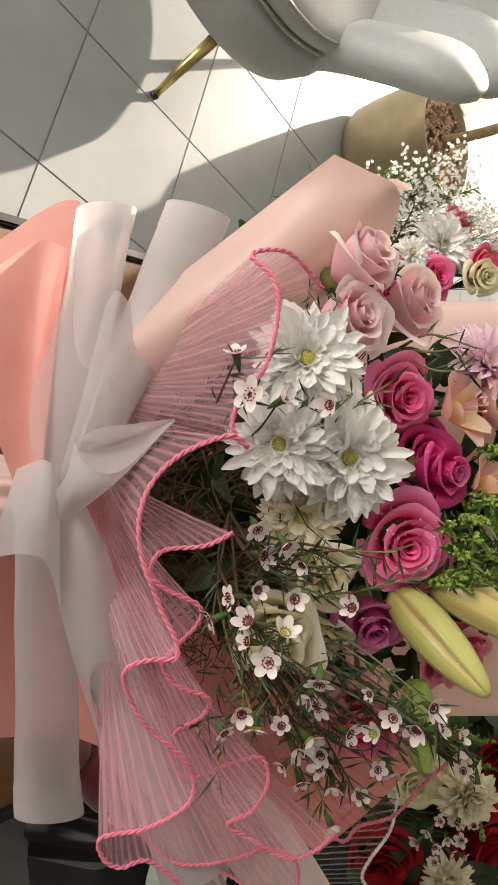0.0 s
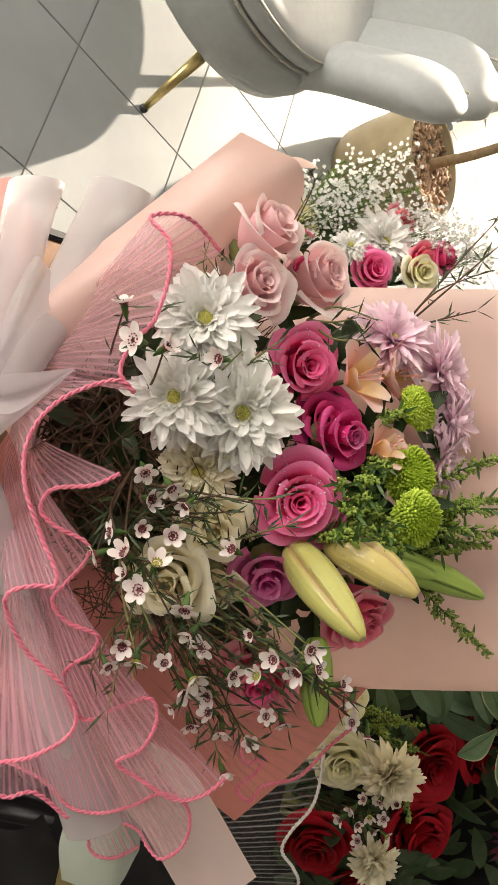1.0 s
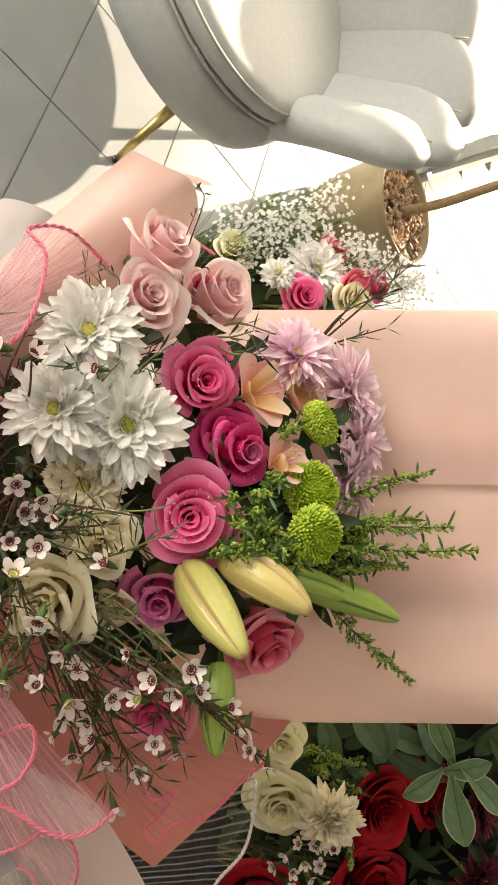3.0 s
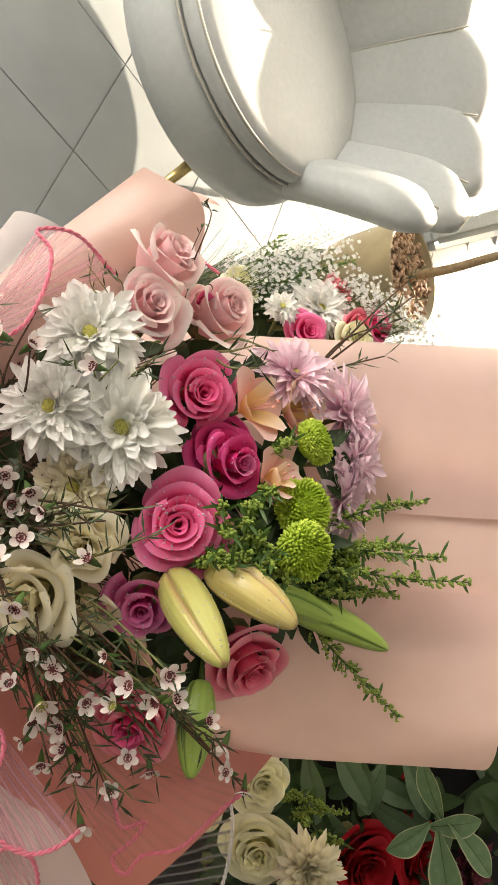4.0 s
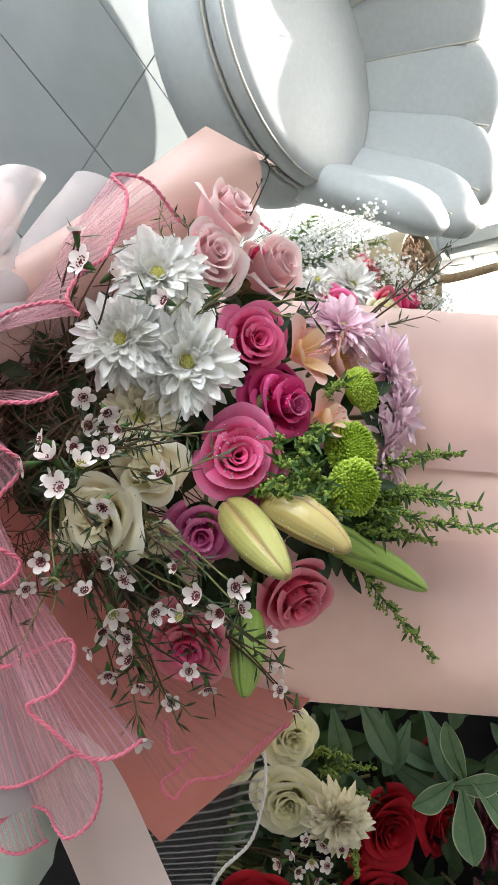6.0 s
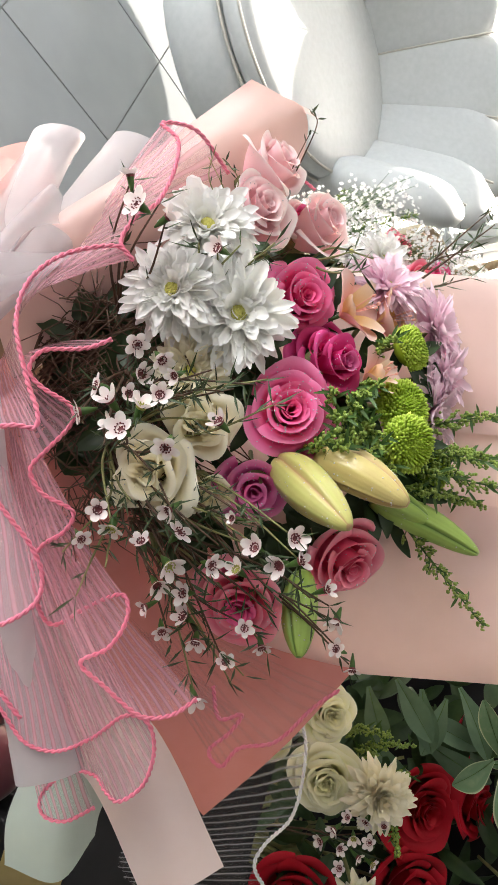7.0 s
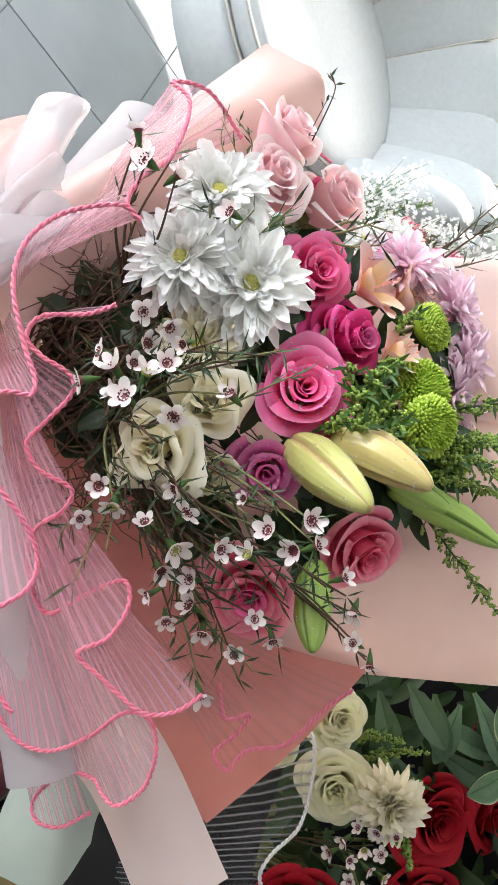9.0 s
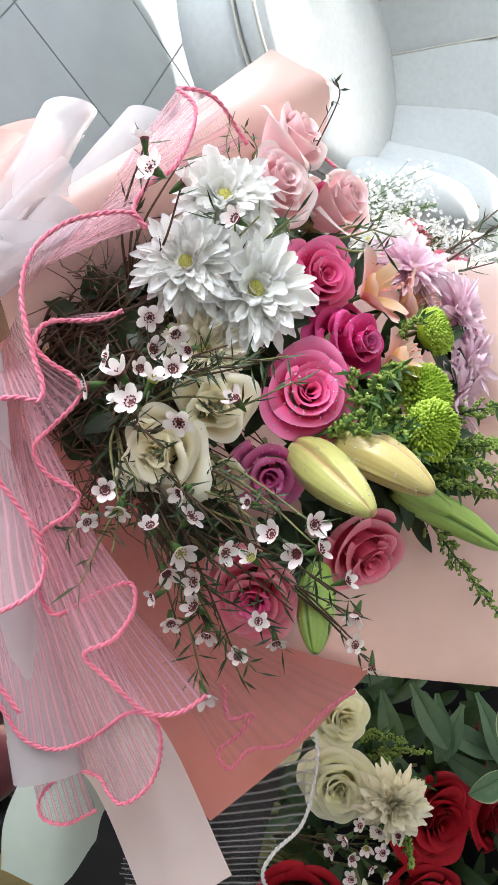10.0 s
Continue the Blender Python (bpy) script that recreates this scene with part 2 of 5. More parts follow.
P_YELLOW = petal("yellow streaked petal", (0.93, 0.62, 0.24), (0.97, 0.80, 0.70))
P_WAX = petal("waxy white petal", (0.82, 0.62, 0.61), (0.95, 0.91, 0.87), 0.35)
M_DISC = mat("yellow green flower disc", (0.52, 0.50, 0.09), (0.84, 0.80, 0.26), 0.7, 500, 0.6)
M_WAXEYE = mat("dark red flower cup", (0.10, 0.012, 0.02), (0.22, 0.04, 0.04), 0.4, 500, 0.3)
M_WAXEYE_GREEN = mat("olive flower cup", (0.28, 0.30, 0.04), (0.42, 0.40, 0.08), 0.4, 500, 0.3)
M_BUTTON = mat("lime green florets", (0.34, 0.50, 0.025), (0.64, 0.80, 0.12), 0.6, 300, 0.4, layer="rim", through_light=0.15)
M_BUD = mat("yellow green lily bud", (0.48, 0.30, 0.14), (0.52, 0.52, 0.16), 0.35, 160, 0.3, layer="rim", coat=0.2)
M_BUDGOLD = mat("straw yellow lily bud", (0.54, 0.33, 0.15), (0.64, 0.54, 0.20), 0.35, 160, 0.3, layer="rim", coat=0.2)
M_BUDGREEN = mat("fresh green lily bud", (0.12, 0.24, 0.03), (0.36, 0.52, 0.10), 0.4, 120, 0.3, layer="rim", coat=0.2)
M_LEAF = mat("dark green leaf", (0.024, 0.055, 0.016), (0.05, 0.10, 0.028), 0.45, 70, 0.3, through_light=0.2, spread=0.2)
M_SPRIG = mat("green sprig", (0.035, 0.095, 0.016), (0.085, 0.17, 0.032), 0.5, 120, 0.3, through_light=0.2)
M_BEAD = mat("yellow green buds", (0.14, 0.25, 0.03), (0.36, 0.46, 0.09), 0.5, 200, 0.3)
M_NEEDLE = mat("dark needle leaf", (0.02, 0.04, 0.012), (0.05, 0.085, 0.022), 0.5, 120, 0.2)
M_TWIG = mat("brown twig", (0.045, 0.022, 0.013), (0.13, 0.07, 0.032), 0.7, 120, 0.4)
M_STEM = mat("green brown stem", (0.14, 0.17, 0.05), (0.26, 0.24, 0.09), 0.6, 120, 0.3)
M_GREYLEAF = mat("grey green leaf", (0.075, 0.145, 0.075), (0.13, 0.215, 0.115), 0.5, 60, 0.3, through_light=0.15, spread=0.15)
M_VARLEAF = mat("cream edged leaf", (0.135, 0.24, 0.12), (0.74, 0.74, 0.48), 0.5, 90, 0.25, layer="rim", through_light=0.15, fine=0.5)
M_GYPSO = petal("gypsophila white", (0.80, 0.82, 0.76), (0.93, 0.93, 0.92), through_light=0.35)
# drops are mostly opaque white, which stands in for their sparkle
M_DEW = mat("water drop", (0.95, 0.95, 0.97), None, 0.04, 10, coat=1.0, alpha=0.72)
M_GLASS = mat("clear window glass", (0.96, 0.98, 0.97), None, 0.0, 1, transmission=1.0, alpha=0.12)

# ---------------------------------------------------------------- the room
TD = Vector((0.3633, 0.9317, 0))      # the tile courses
TE = Vector((0.9317, -0.3633, 0))
CORNER = Vector((-1.80, 3.50, 0))
WD, WE = Vector((-0.47, 0.883, 0)), Vector((-0.883, -0.47, 0))      # the glazed walls run along these from the corner
PLAN = [CORNER + WE * 3.4, CORNER, CORNER + WD * 3.0, Vector((2.6, 6.15, 0)), Vector((2.6, -2.6, 0)), Vector((-4.80, -2.6, 0))]
HIGH, HEAD = 3.00, 2.22

ground_bm = bmesh.new()
bmesh.ops.create_grid(ground_bm, x_segments=8, y_segments=8, size=150)
ground = part("ground", ground_bm, M_GRAVEL, label="pale gravel ground outside the glazed walls")
ground.location = (0, 0, -0.16)
tagged(ground, kind="structure", category="ground")

slab_bm = bmesh.new()
top = [slab_bm.verts.new((p.x, p.y, -0.003)) for p in PLAN]
low = [slab_bm.verts.new((p.x, p.y, -0.15)) for p in PLAN]
slab_bm.faces.new(top[::-1])
slab_bm.faces.new(low)
for i in range(len(PLAN)):
    slab_bm.faces.new((top[i - 1], top[i], low[i], low[i - 1]))
bmesh.ops.recalc_face_normals(slab_bm, faces=slab_bm.faces[:])
floor = tagged(part("floor", slab_bm, M_GROUT, smooth=False), "pale grey square porcelain tiles with dark joints", "floor", kind="structure")

ceil_bm = bmesh.new()
top = [ceil_bm.verts.new((p.x, p.y, HIGH + 0.2)) for p in PLAN]
low = [ceil_bm.verts.new((p.x, p.y, HIGH)) for p in PLAN]
ceil_bm.faces.new(top)
ceil_bm.faces.new(low)
for i in range(len(PLAN)):
    ceil_bm.faces.new((top[i - 1], top[i], low[i], low[i - 1]))
bmesh.ops.recalc_face_normals(ceil_bm, faces=ceil_bm.faces[:])
tagged(part("ceiling", ceil_bm, M_PLASTER, smooth=False), "plain white ceiling", "ceiling", kind="structure")


def along(a, b, z0, z1, thick, s0=0.0, s1=1.0, out=0.0):
    """A box along the plan line from a to b between two heights."""
    d = b - a
    p, q = a + d * s0, a + d * s1
    side = Vector((d.y, -d.x, 0)).normalized()
    c = (p + q) / 2 + side * out
    m = Matrix.Translation((c.x, c.y, (z0 + z1) / 2)) @ Matrix.Rotation(math.atan2(d.y, d.x), 4, "Z")
    return box((q - p).length, thick, z1 - z0, 0.0, m)


def plain_wall(name, a, b):
    tagged(part(name, along(a, b, 0, HIGH, 0.12), M_WALL, smooth=False), "plain warm grey painted wall", "wall", kind="structure")


def glazed_wall(name, a, b, panes):
    """A lintel above tall panes in an aluminium frame with a floor track."""
    w = thing(name, "tall glazed wall in a grey aluminium frame", "window", kind="structure")
    part("lintel", along(a, b, HEAD, HIGH, 0.14), M_PLASTER, w, "white plaster lintel", smooth=False)
    track = along(a, b, -0.02, 0.035, 0.10)
    part("track", track, M_ALU, w, smooth=False)
    part("track_rib", along(a, b, 0.035, 0.055, 0.02), M_ALU, w, smooth=False)
    part("head_rail", along(a, b, HEAD - 0.05, HEAD, 0.08), M_ALU, w, smooth=False)
    for i in range(panes + 1):
        s = min(max(i / panes, 0.012), 0.988)
        part("mullion", along(a, b, 0.055, HEAD - 0.05, 0.05, s - 0.010, s + 0.010), M_ALU, w, smooth=False)
    for i in range(panes):
        g = part("pane", along(a, b, 0.055, HEAD - 0.05, 0.008, (i + 0.02) / panes, (i + 0.98) / panes), M_GLASS, w, smooth=False)
        g.visible_shadow = False
    return w


glazed_wall("window_1", PLAN[0], PLAN[1], 2)
glazed_wall("window_2", PLAN[1], PLAN[2], 2)
PIER = PLAN[2].lerp(PLAN[3], 0.30)
glazed_wall("window_4", PLAN[2], PIER, 1)
plain_wall("wall_north", PIER, PLAN[3])
plain_wall("wall_east", PLAN[3], PLAN[4])
SOUTH_SPLIT = Vector((-1.3, -2.6, 0))
plain_wall("wall_south", PLAN[4], SOUTH_SPLIT)
# unseen south glazing, added as an opening for the fill lamp
glazed_wall("added_window_5", SOUTH_SPLIT, PLAN[5], 2)
# fill lamp behind the camera, added to brighten the flower fronts
front_fill = new("front_fill_light", bpy.data.lights.new("front_fill_light", "AREA"))
front_fill.data.shape, front_fill.data.size, front_fill.data.size_y, front_fill.data.energy, front_fill.data.color = "RECTANGLE", 3.2, 2.0, 44, (0.97, 0.98, 1.0)
front_fill.matrix_world = look((-3.0, -2.5, 1.25), (0, 1.3, 1.4))
# unseen west glazing, added to let more light in from the left
glazed_wall("added_window_3", PLAN[5], PLAN[0], 3)

# ---------------------------------------------------------------- armchair, pot, tables
CHAIR = Vector((-1.443, 1.491, 0))


def armchair():
    c = thing("armchair", "cream upholstered shell armchair with rounded channels and brass legs", "armchair", Matrix.Translation(CHAIR))
    part("base", lathe([(0.30, 0.185), (0.385, 0.19), (0.425, 0.22), (0.435, 0.28), (0.425, 0.36), (0.40, 0.385), (0.30, 0.39)], 48), M_LEATHER, c)
    cushion = part("seat_cushion", lathe([(0.30, 0.385), (0.395, 0.39), (0.412, 0.405), (0.412, 0.435), (0.398, 0.452), (0.36, 0.462), (0.2, 0.470), (0.02, 0.472)], 48), M_LEATHER, c)
    for z, r in ((0.447, 0.404), (0.392, 0.414)):
        ring = [V(r * math.cos(a), r * math.sin(a), z) for a in (2 * math.pi * k / 60 for k in range(61))]
        part("piping", tube(bmesh.new(), ring, 0.0045, sides=6), M_PIPING, cushion, "thin piped seam")
    first, step, count = 20.0, 24.7, 8
    for k in range(count):
        mid = radians(first + step * (k + 0.5))
        half = radians(step / 2) * 1.30
        from_arm = min(k, count - 1 - k)
        tall = (0.31, 0.32, 0.33, 0.335)[from_arm]
        flare = (0.23, 0.31, 0.39, 0.42)[from_arm]

        def lobe(a, b):
            q = 2 * math.pi * b
            x, y = math.cos(q), math.sin(q)
            end = math.sqrt(max(0.0, 1 - max(0.0, (a - 0.72) / 0.28) ** 2.4))
            x = math.copysign(abs(x) ** 0.62, x) * (0.30 + 0.70 * end if a < 1 else 0.30)
            t = a * (1 - 0.08 * x * x)
            r = 0.365 + flare * t ** 1.15 + (0.075 if y > 0 else 0.070) * y * (0.35 + 0.65 * end)
            th = mid + half * x
            return r * math.cos(th), r * math.sin(th), 0.34 + (tall + 0.11) * t

        bm = sheet(lobe, 18, 20, closed=True)
        bmesh.ops.contextual_create(bm, geom=[e for e in bm.edges if e.is_boundary])
        bmesh.ops.recalc_face_normals(bm, faces=bm.faces[:])
        part("back_channel", bm, M_LEATHER, c)
        if k:
            th = radians(first + step * k)
            seam = []
            for i in range(15):
                t = i / 14 * 0.93
                r = 0.365 + flare * t ** 1.15 - 0.052
                seam.append(V(r * math.cos(th), r * math.sin(th), 0.34 + (tall + 0.11) * t))
            part("piping", tube(bmesh.new(), seam, 0.004, 0.004, 6), M_PIPING, c, "thin piped seam")
    for k in range(4):
        a = radians(-15 + 90 * k)
        d = V(math.cos(a), math.sin(a), 0)
        leg = part("leg", tube(bmesh.new(), [d * 0.40 + V(0, 0, 0.20), d * 0.455 + V(0, 0, 0.09), d * 0.498 + V(0, 0, 0.012)], 0.017, 0.010, 14), M_BRASS, c, "tapered brass leg")
        part("foot", lathe([(0.012, 0), (0.013, 0.004), (0.012, 0.014)], 14), M_BLACKMETAL, leg, "dark foot pad", m=Matrix.Translation(d * 0.5))
    return c


armchair()

pot = thing("plant_pot", "round tan glazed plant pot filled with bark chips", "plant pot", Matrix.Translation((-1.15, 2.56, 0)))
part("pot_body", lathe([(0.10, 0.0), (0.185, 0.003), (0.205, 0.04), (0.218, 0.12), (0.225, 0.22), (0.224, 0.30), (0.220, 0.357), (0.213, 0.362), (0.203, 0.357), (0.200, 0.31), (0.1, 0.305)], 48), M_POT, pot)
chips = bmesh.new()
for i in range(260):
    r, a = 0.192 * math.sqrt(rnd.random()), rnd.uniform(0, 6.28)
    m = Matrix.Translation((r * math.cos(a), r * math.sin(a), 0.322 + rnd.uniform(0, 0.022))) @ Euler((rnd.uniform(-0.7, 0.7), rnd.uniform(-0.7, 0.7), rnd.uniform(0, 6))).to_matrix().to_4x4()
    s = rnd.uniform(0.6, 1.3)
    bmesh.ops.create_icosphere(chips, subdivisions=1, radius=1, matrix=m @ Matrix.Diagonal((0.022 * s, 0.014 * s, 0.009 * s, 1)))
part("bark_mulch", chips, M_CHIP, pot, "brown and pinkish bark chips", smooth=False)["kind"] = "stuff"
trunk_bm = bmesh.new()
tube(trunk_bm, smooth_path([(0, 0, 0.31), (0.004, 0.012, 0.50), (-0.012, 0.02, 0.72), (-0.03, 0.05, 0.95), (-0.03, 0.06, 1.3), (-0.05, 0.08, 1.7)], 24), 0.021, 0.014, 10)
for i in range(5):
    z = 0.52 + 0.09 * i
    a = i * 2.4
    ball(trunk_bm, V(0.016 * math.cos(a), 0.012 + 0.016 * math.sin(a), z), 0.007, 0.8)
part("trunk", trunk_bm, M_BARK, pot, "thin knotty brown trunk")

table = thing("display_table", "brown wooden table with a thin dark rim", "table", Matrix.Translation((0.078, 0.62, 0)))
part("tabletop", box(0.61, 0.68, 0.03, 0.004, Matrix.Translation((0, 0, 0.735))), M_WOOD, table, smooth=False)
for x, y, lx, ly in ((0.311, 0, 0.012, 0.70), (-0.311, 0, 0.012, 0.70), (0, 0.346, 0.61, 0.012), (0, -0.346, 0.61, 0.012)):
    part("rim", box(lx, ly, 0.042, 0.003, Matrix.Translation((x, y, 0.733))), M_BLACKMETAL, table, "dark metal rim", smooth=False)
for x in (-0.28, 0.28):
    for y in (-0.31, 0.31):
        part("leg", tube(bmesh.new(), [V(x, y, 0), V(x, y, 0.72)], 0.016, 0.016, 12), M_BLACKMETAL, table)
stand = thing("side_stand", "low grey side stand with black metal legs", "stand", Matrix.Translation((0.72, 0.68, 0)))
part("tabletop", box(0.62, 0.78, 0.025, 0.004, Matrix.Translation((0, 0, 0.64))), M_GREYTOP, stand, smooth=False)
for x in (-0.28, 0.28):
    for y in (-0.36, 0.36):
        part("leg", tube(bmesh.new(), [V(x, y, 0), V(x, y, 0.63)], 0.014, 0.014, 12), M_BLACKMETAL, stand)

# ---------------------------------------------------------------- wrapping papers
CM = Matrix.Scale(0.01, 4)


def patch(name, rails, material, parent, label="", nu=26, nv=26, bulge=0.0, wave=0.0):
    """A sheet stretched between rails (lines of points in centimetres), bulging outwards, with a soft waviness."""
    lines = [smooth_path(r, nv) for r in rails]

    def f(a, b):
        s = a * (len(lines) - 1)
        j = round(b * nv)
        col = smooth_path([ln[j] for ln in lines], nu) if len(lines) > 2 else None
        p = col[round(a * nu)] if col else lines[0][j].lerp(lines[1][j], a)
        k = math.sin(math.pi * a) * bulge
        q = V(p.x, p.y, p.z + k)
        q.z += wave * noise.noise(p * 0.11)
        return q.x, q.y, q.z, b * 10

    return part(name, sheet(f, nu, nv, names=("pleat",)), material, parent, label, scale=0.01)


def funnel(name, base, tip, r0, r1, material, parent, open_to=(0, 0, 1), cover=250, label="", flat=0.7, tilt=0.0, n=30):
    """A paper corner rolled into a tapering, flattened tube; open_to is the side where its edges part, tilt slants its mouth."""
    A, B = V(*base), V(*tip)
    d = (B - A).normalized()
    o = V(*open_to)
    o = (o - d * o.dot(d)).normalized()
    s = d.cross(o)

    def f(a, b):
        q = radians((b - 0.5) * cover)
        r = r0 + (r1 - r0) * a ** 0.8
        x, y = -math.cos(q) * flat, math.sin(q)
        p = A + (B - A) * a * (1 + tilt * x) + o * x * r + s * y * r * (1 + 0.12 * abs(b - 0.5))
        p += (o + s) * 0.35 * noise.noise(p * 0.13) * a
        return p.x, p.y, p.z

    roll = part(name, sheet(f, n, 36), material, parent, label, scale=0.01)
    part("hem", sheet(lambda a, b: tuple(V(*f(0.90 + 0.10 * a, b)) + (V(*f(0.95, b)) - (A + (B - A) * 0.95)).normalized() * 0.06), 4, 36), material, roll, "turned-back film hem", scale=0.01)
    return roll


wrap = thing("bouquet_wrap", "blush pink and milky white paper wrap with a pink tulle ruffle", "bouquet wrap", LEANING)
# back panels standing behind the flower heads, with their long edges folded back
def back_panel(v0, v1, u0, u1, n0, fold0, fold1, material=M_BLUSH, tilt=0.0):
    def f(a, b):
        u = u0 + (u1 - u0) * a
        v = v0 + (v1 - v0) * b
        n = n0 + tilt * a + 0.6 * math.sin(math.pi * b)
        w0, w1 = (v - v0), (v1 - v)
        if fold0 and w0 < 5:
            n -= fold0 * (1 - math.sqrt(max(0, 1 - (1 - w0 / 5) ** 2)))
        if fold1 and w1 < 5:
            n -= fold1 * (1 - math.sqrt(max(0, 1 - (1 - w1 / 5) ** 2)))
        n += 0.35 * noise.noise(V(u * 0.06, v * 0.06, n0))
        return u, v, n
    part("paper_panel", sheet(f, 24, 40), material, wrap, scale=0.01)


back_panel(-14.3, 2.0, -16, 26, -16.6, 5.5, 0)
back_panel(-3.0, 12.0, -18, 23.4, -17.6, 0, 0)
back_panel(8.3, 23.6, -16, 22.9, -16.2, 0, 5.5)
# the tall pointed sheet
patch("peak_paper", [[(-27, -7.5, -8), (-18.5, -13.5, -7.0), (-7.1, -21.1, -3.5)], [(-26, -5.5, -4.5), (-15.5, -13.0, -3.6), (-5.0, -20.1, -3.6)],
                     [(-25, -3, -4.5), (-13, -11.8, -3.6), (-2.9, -19.0, -4.0)], [(-24.5, -0.5, -7), (-12.5, -9.4, -6), (-2.8, -16.9, -6.4)], [(-24, 2, -9), (-13, -6.5, -9.5), (-4.6, -13.2, -9.6)]], M_BLUSH, wrap, nu=32)
patch("turned_corner", [[(-4.0, -19.5, -3.75), (-3.4, -19.2, -3.8), (-2.9, -18.9, -3.95)], [(-3.2, -19.8, -4.4), (-2.6, -19.6, -4.6), (-2.1, -19.1, -4.6)], [(-2.5, -19.9, -5.2), (-1.9, -19.8, -5.7), (-1.6, -19.4, -5.5)]], M_BLUSH, wrap, nu=8, nv=8)
# lower side sheet and the folded strip
patch("side_paper", [[(-25, 0, -9), (-10, 12, -15), (5.5, 22.0, -18.6)], [(-26, 4, -6), (-13, 20, -14.5), (-0.5, 29.0, -18.4)],
                     [(-27, 8, -5), (-16, 25, -13), (-7.0, 35.4, -18.3)]], M_PINK_SHADED, wrap, "pink side paper with shade in its colour", bulge=0.8)
patch("folded_strip", [[(-24, 8, -4), (-16.2, 22, -9), (-10.7, 27.6, -12.4), (-4.9, 36.8, -12.6)], [(-24.5, 10, -3), (-17.5, 24.5, -7.4), (-12.6, 29.6, -10.8), (-7.6, 38.0, -11.4)],
                       [(-25, 12, -4), (-19.5, 27, -8.5), (-15.4, 31.6, -12.0), (-11.0, 39.3, -13.2)]], M_PALE, wrap, "pale pink folded paper strip", nu=16)
# white film rolls and coral sheets that fan out round the waist
funnel("white_roll", (-24.9, 0.5, 0.5), (-23.2, -19.4, -9.8), 1.2, 2.25, M_WHITEPAPER, wrap, (0.15, 0.25, -1), 310, flat=0.55, tilt=0.03)
funnel("white_roll", (-24.0, 0.5, 0.0), (-16.4, -19.4, -10.6), 1.2, 2.35, M_WHITEPAPER, wrap, (0.1, 0.2, -1), 310, flat=0.6, tilt=0.04)
patch("coral_sheet", [[(-25.9, -0.5, 0), (-30, -8.9, -6), (-33.4, -16.6, -11)],
    [(-25.5, -1.5, -0.5), (-27.7, -10.7, -8), (-26.9, -21.5, -14.2)],
    [(-24.8, -2.2, -1), (-24.6, -9.9, -8), (-23.5, -15.9, -12)]], M_CORAL, wrap, "coral pink inner sheet", nu=20)
patch("coral_sheet", [[(-26.3, -0.1, 2), (-29.6, -7.5, 0), (-32.2, -11.7, -3)],
    [(-25.3, -0.9, 2.3), (-27.6, -8.4, -3.5), (-28.5, -17, -8)],
    [(-24.9, -1.4, 1.5), (-25.5, -9.5, -4), (-25.9, -16.5, -9)]], M_CORAL, wrap, "coral pink inner sheet with a rounded edge", nu=20, bulge=-1.2)
patch("coral_sheet", [[(-25.5, 1, -3.5), (-26.0, 9, -7), (-22.6, 21, -8)], [(-28, 3, -4), (-29, 11, -8), (-27, 20, -9)], [(-32, 3, -2), (-33, 10, -4), (-31, 18.5, -5.5)]], M_CORAL, wrap, "coral pink inner sheet", nu=20)
patch("white_film", [[(-24.5, 0.8, 2.6), (-25.4, -4.4, 2.2), (-25.2, -10.5, -3), (-24.8, -18.7, -9)],
    [(-24.2, 0.8, 2.9), (-24.5, -4.4, 1.4), (-24.5, -11, -4.5), (-24.2, -18.3, -9.6)],
    [(-23.8, 0.5, 2.4), (-23.4, -4.7, 0), (-23.7, -11.2, -6), (-22.9, -17.1, -10)],
    [(-23.7, 0.3, 1.6), (-22.4, -5, -1), (-22.8, -11.3, -6.5), (-21.8, -17.5, -10)]], M_FILM, wrap, nu=24)
patch("white_film", [[(-24.1, 0.5, 2.6), (-22.7, -5.7, 0.4), (-22.4, -12.7, -5.8)],
    [(-23.4, 0.3, 2.9), (-21.6, -5.8, 1.4), (-21.4, -12.7, -5.6)],
    [(-22.7, -0.1, 2.4), (-21, -6, 0.4), (-19.7, -10, -5.8)]], M_FILM, wrap, nu=20)
funnel("white_roll", (-25.4, -1.5, 0.5), (-27.3, 24.4, -6.0), 1.3, 2.35, M_WHITEPAPER, wrap, (-0.1, 0.3, -1), 300, flat=0.55, tilt=0.02)
# curled film corners round the waist
patch("curled_film", [[(-22.5, -3.1, 3.2), (-21.1, -3.8, 2.4), (-19.2, -4, 2), (-16.9, -4.3, 2.2)],
    [(-22.7, -2.4, 2), (-21.2, -2.5, 0.6), (-19.1, -3, 1), (-16.9, -4.2, 2.2)],
    [(-22.3, -3, 4), (-21.4, -1.8, 4.6), (-19.6, -1.5, 4.4), (-16.9, -4.2, 2.2)]], M_WHITEPAPER, wrap, "inside of a curled white film corner", nu=16)
patch("curled_film", [[(-22.3, -3, 4), (-21.4, -1.8, 4.6), (-19.6, -1.5, 4.4), (-16.9, -4.2, 2.2)],
    [(-22.7, -1.2, 4.4), (-22, -0.4, 4.9), (-20.1, -0.7, 4.3), (-16.9, -4.2, 2.2)],
    [(-23.9, 0.1, 3.4), (-23.3, 1.4, 3.6), (-21.7, 0.5, 3.2), (-16.9, -4.1, 2.1)]], M_WHITEPAPER, wrap, "curled white film corner", nu=16)
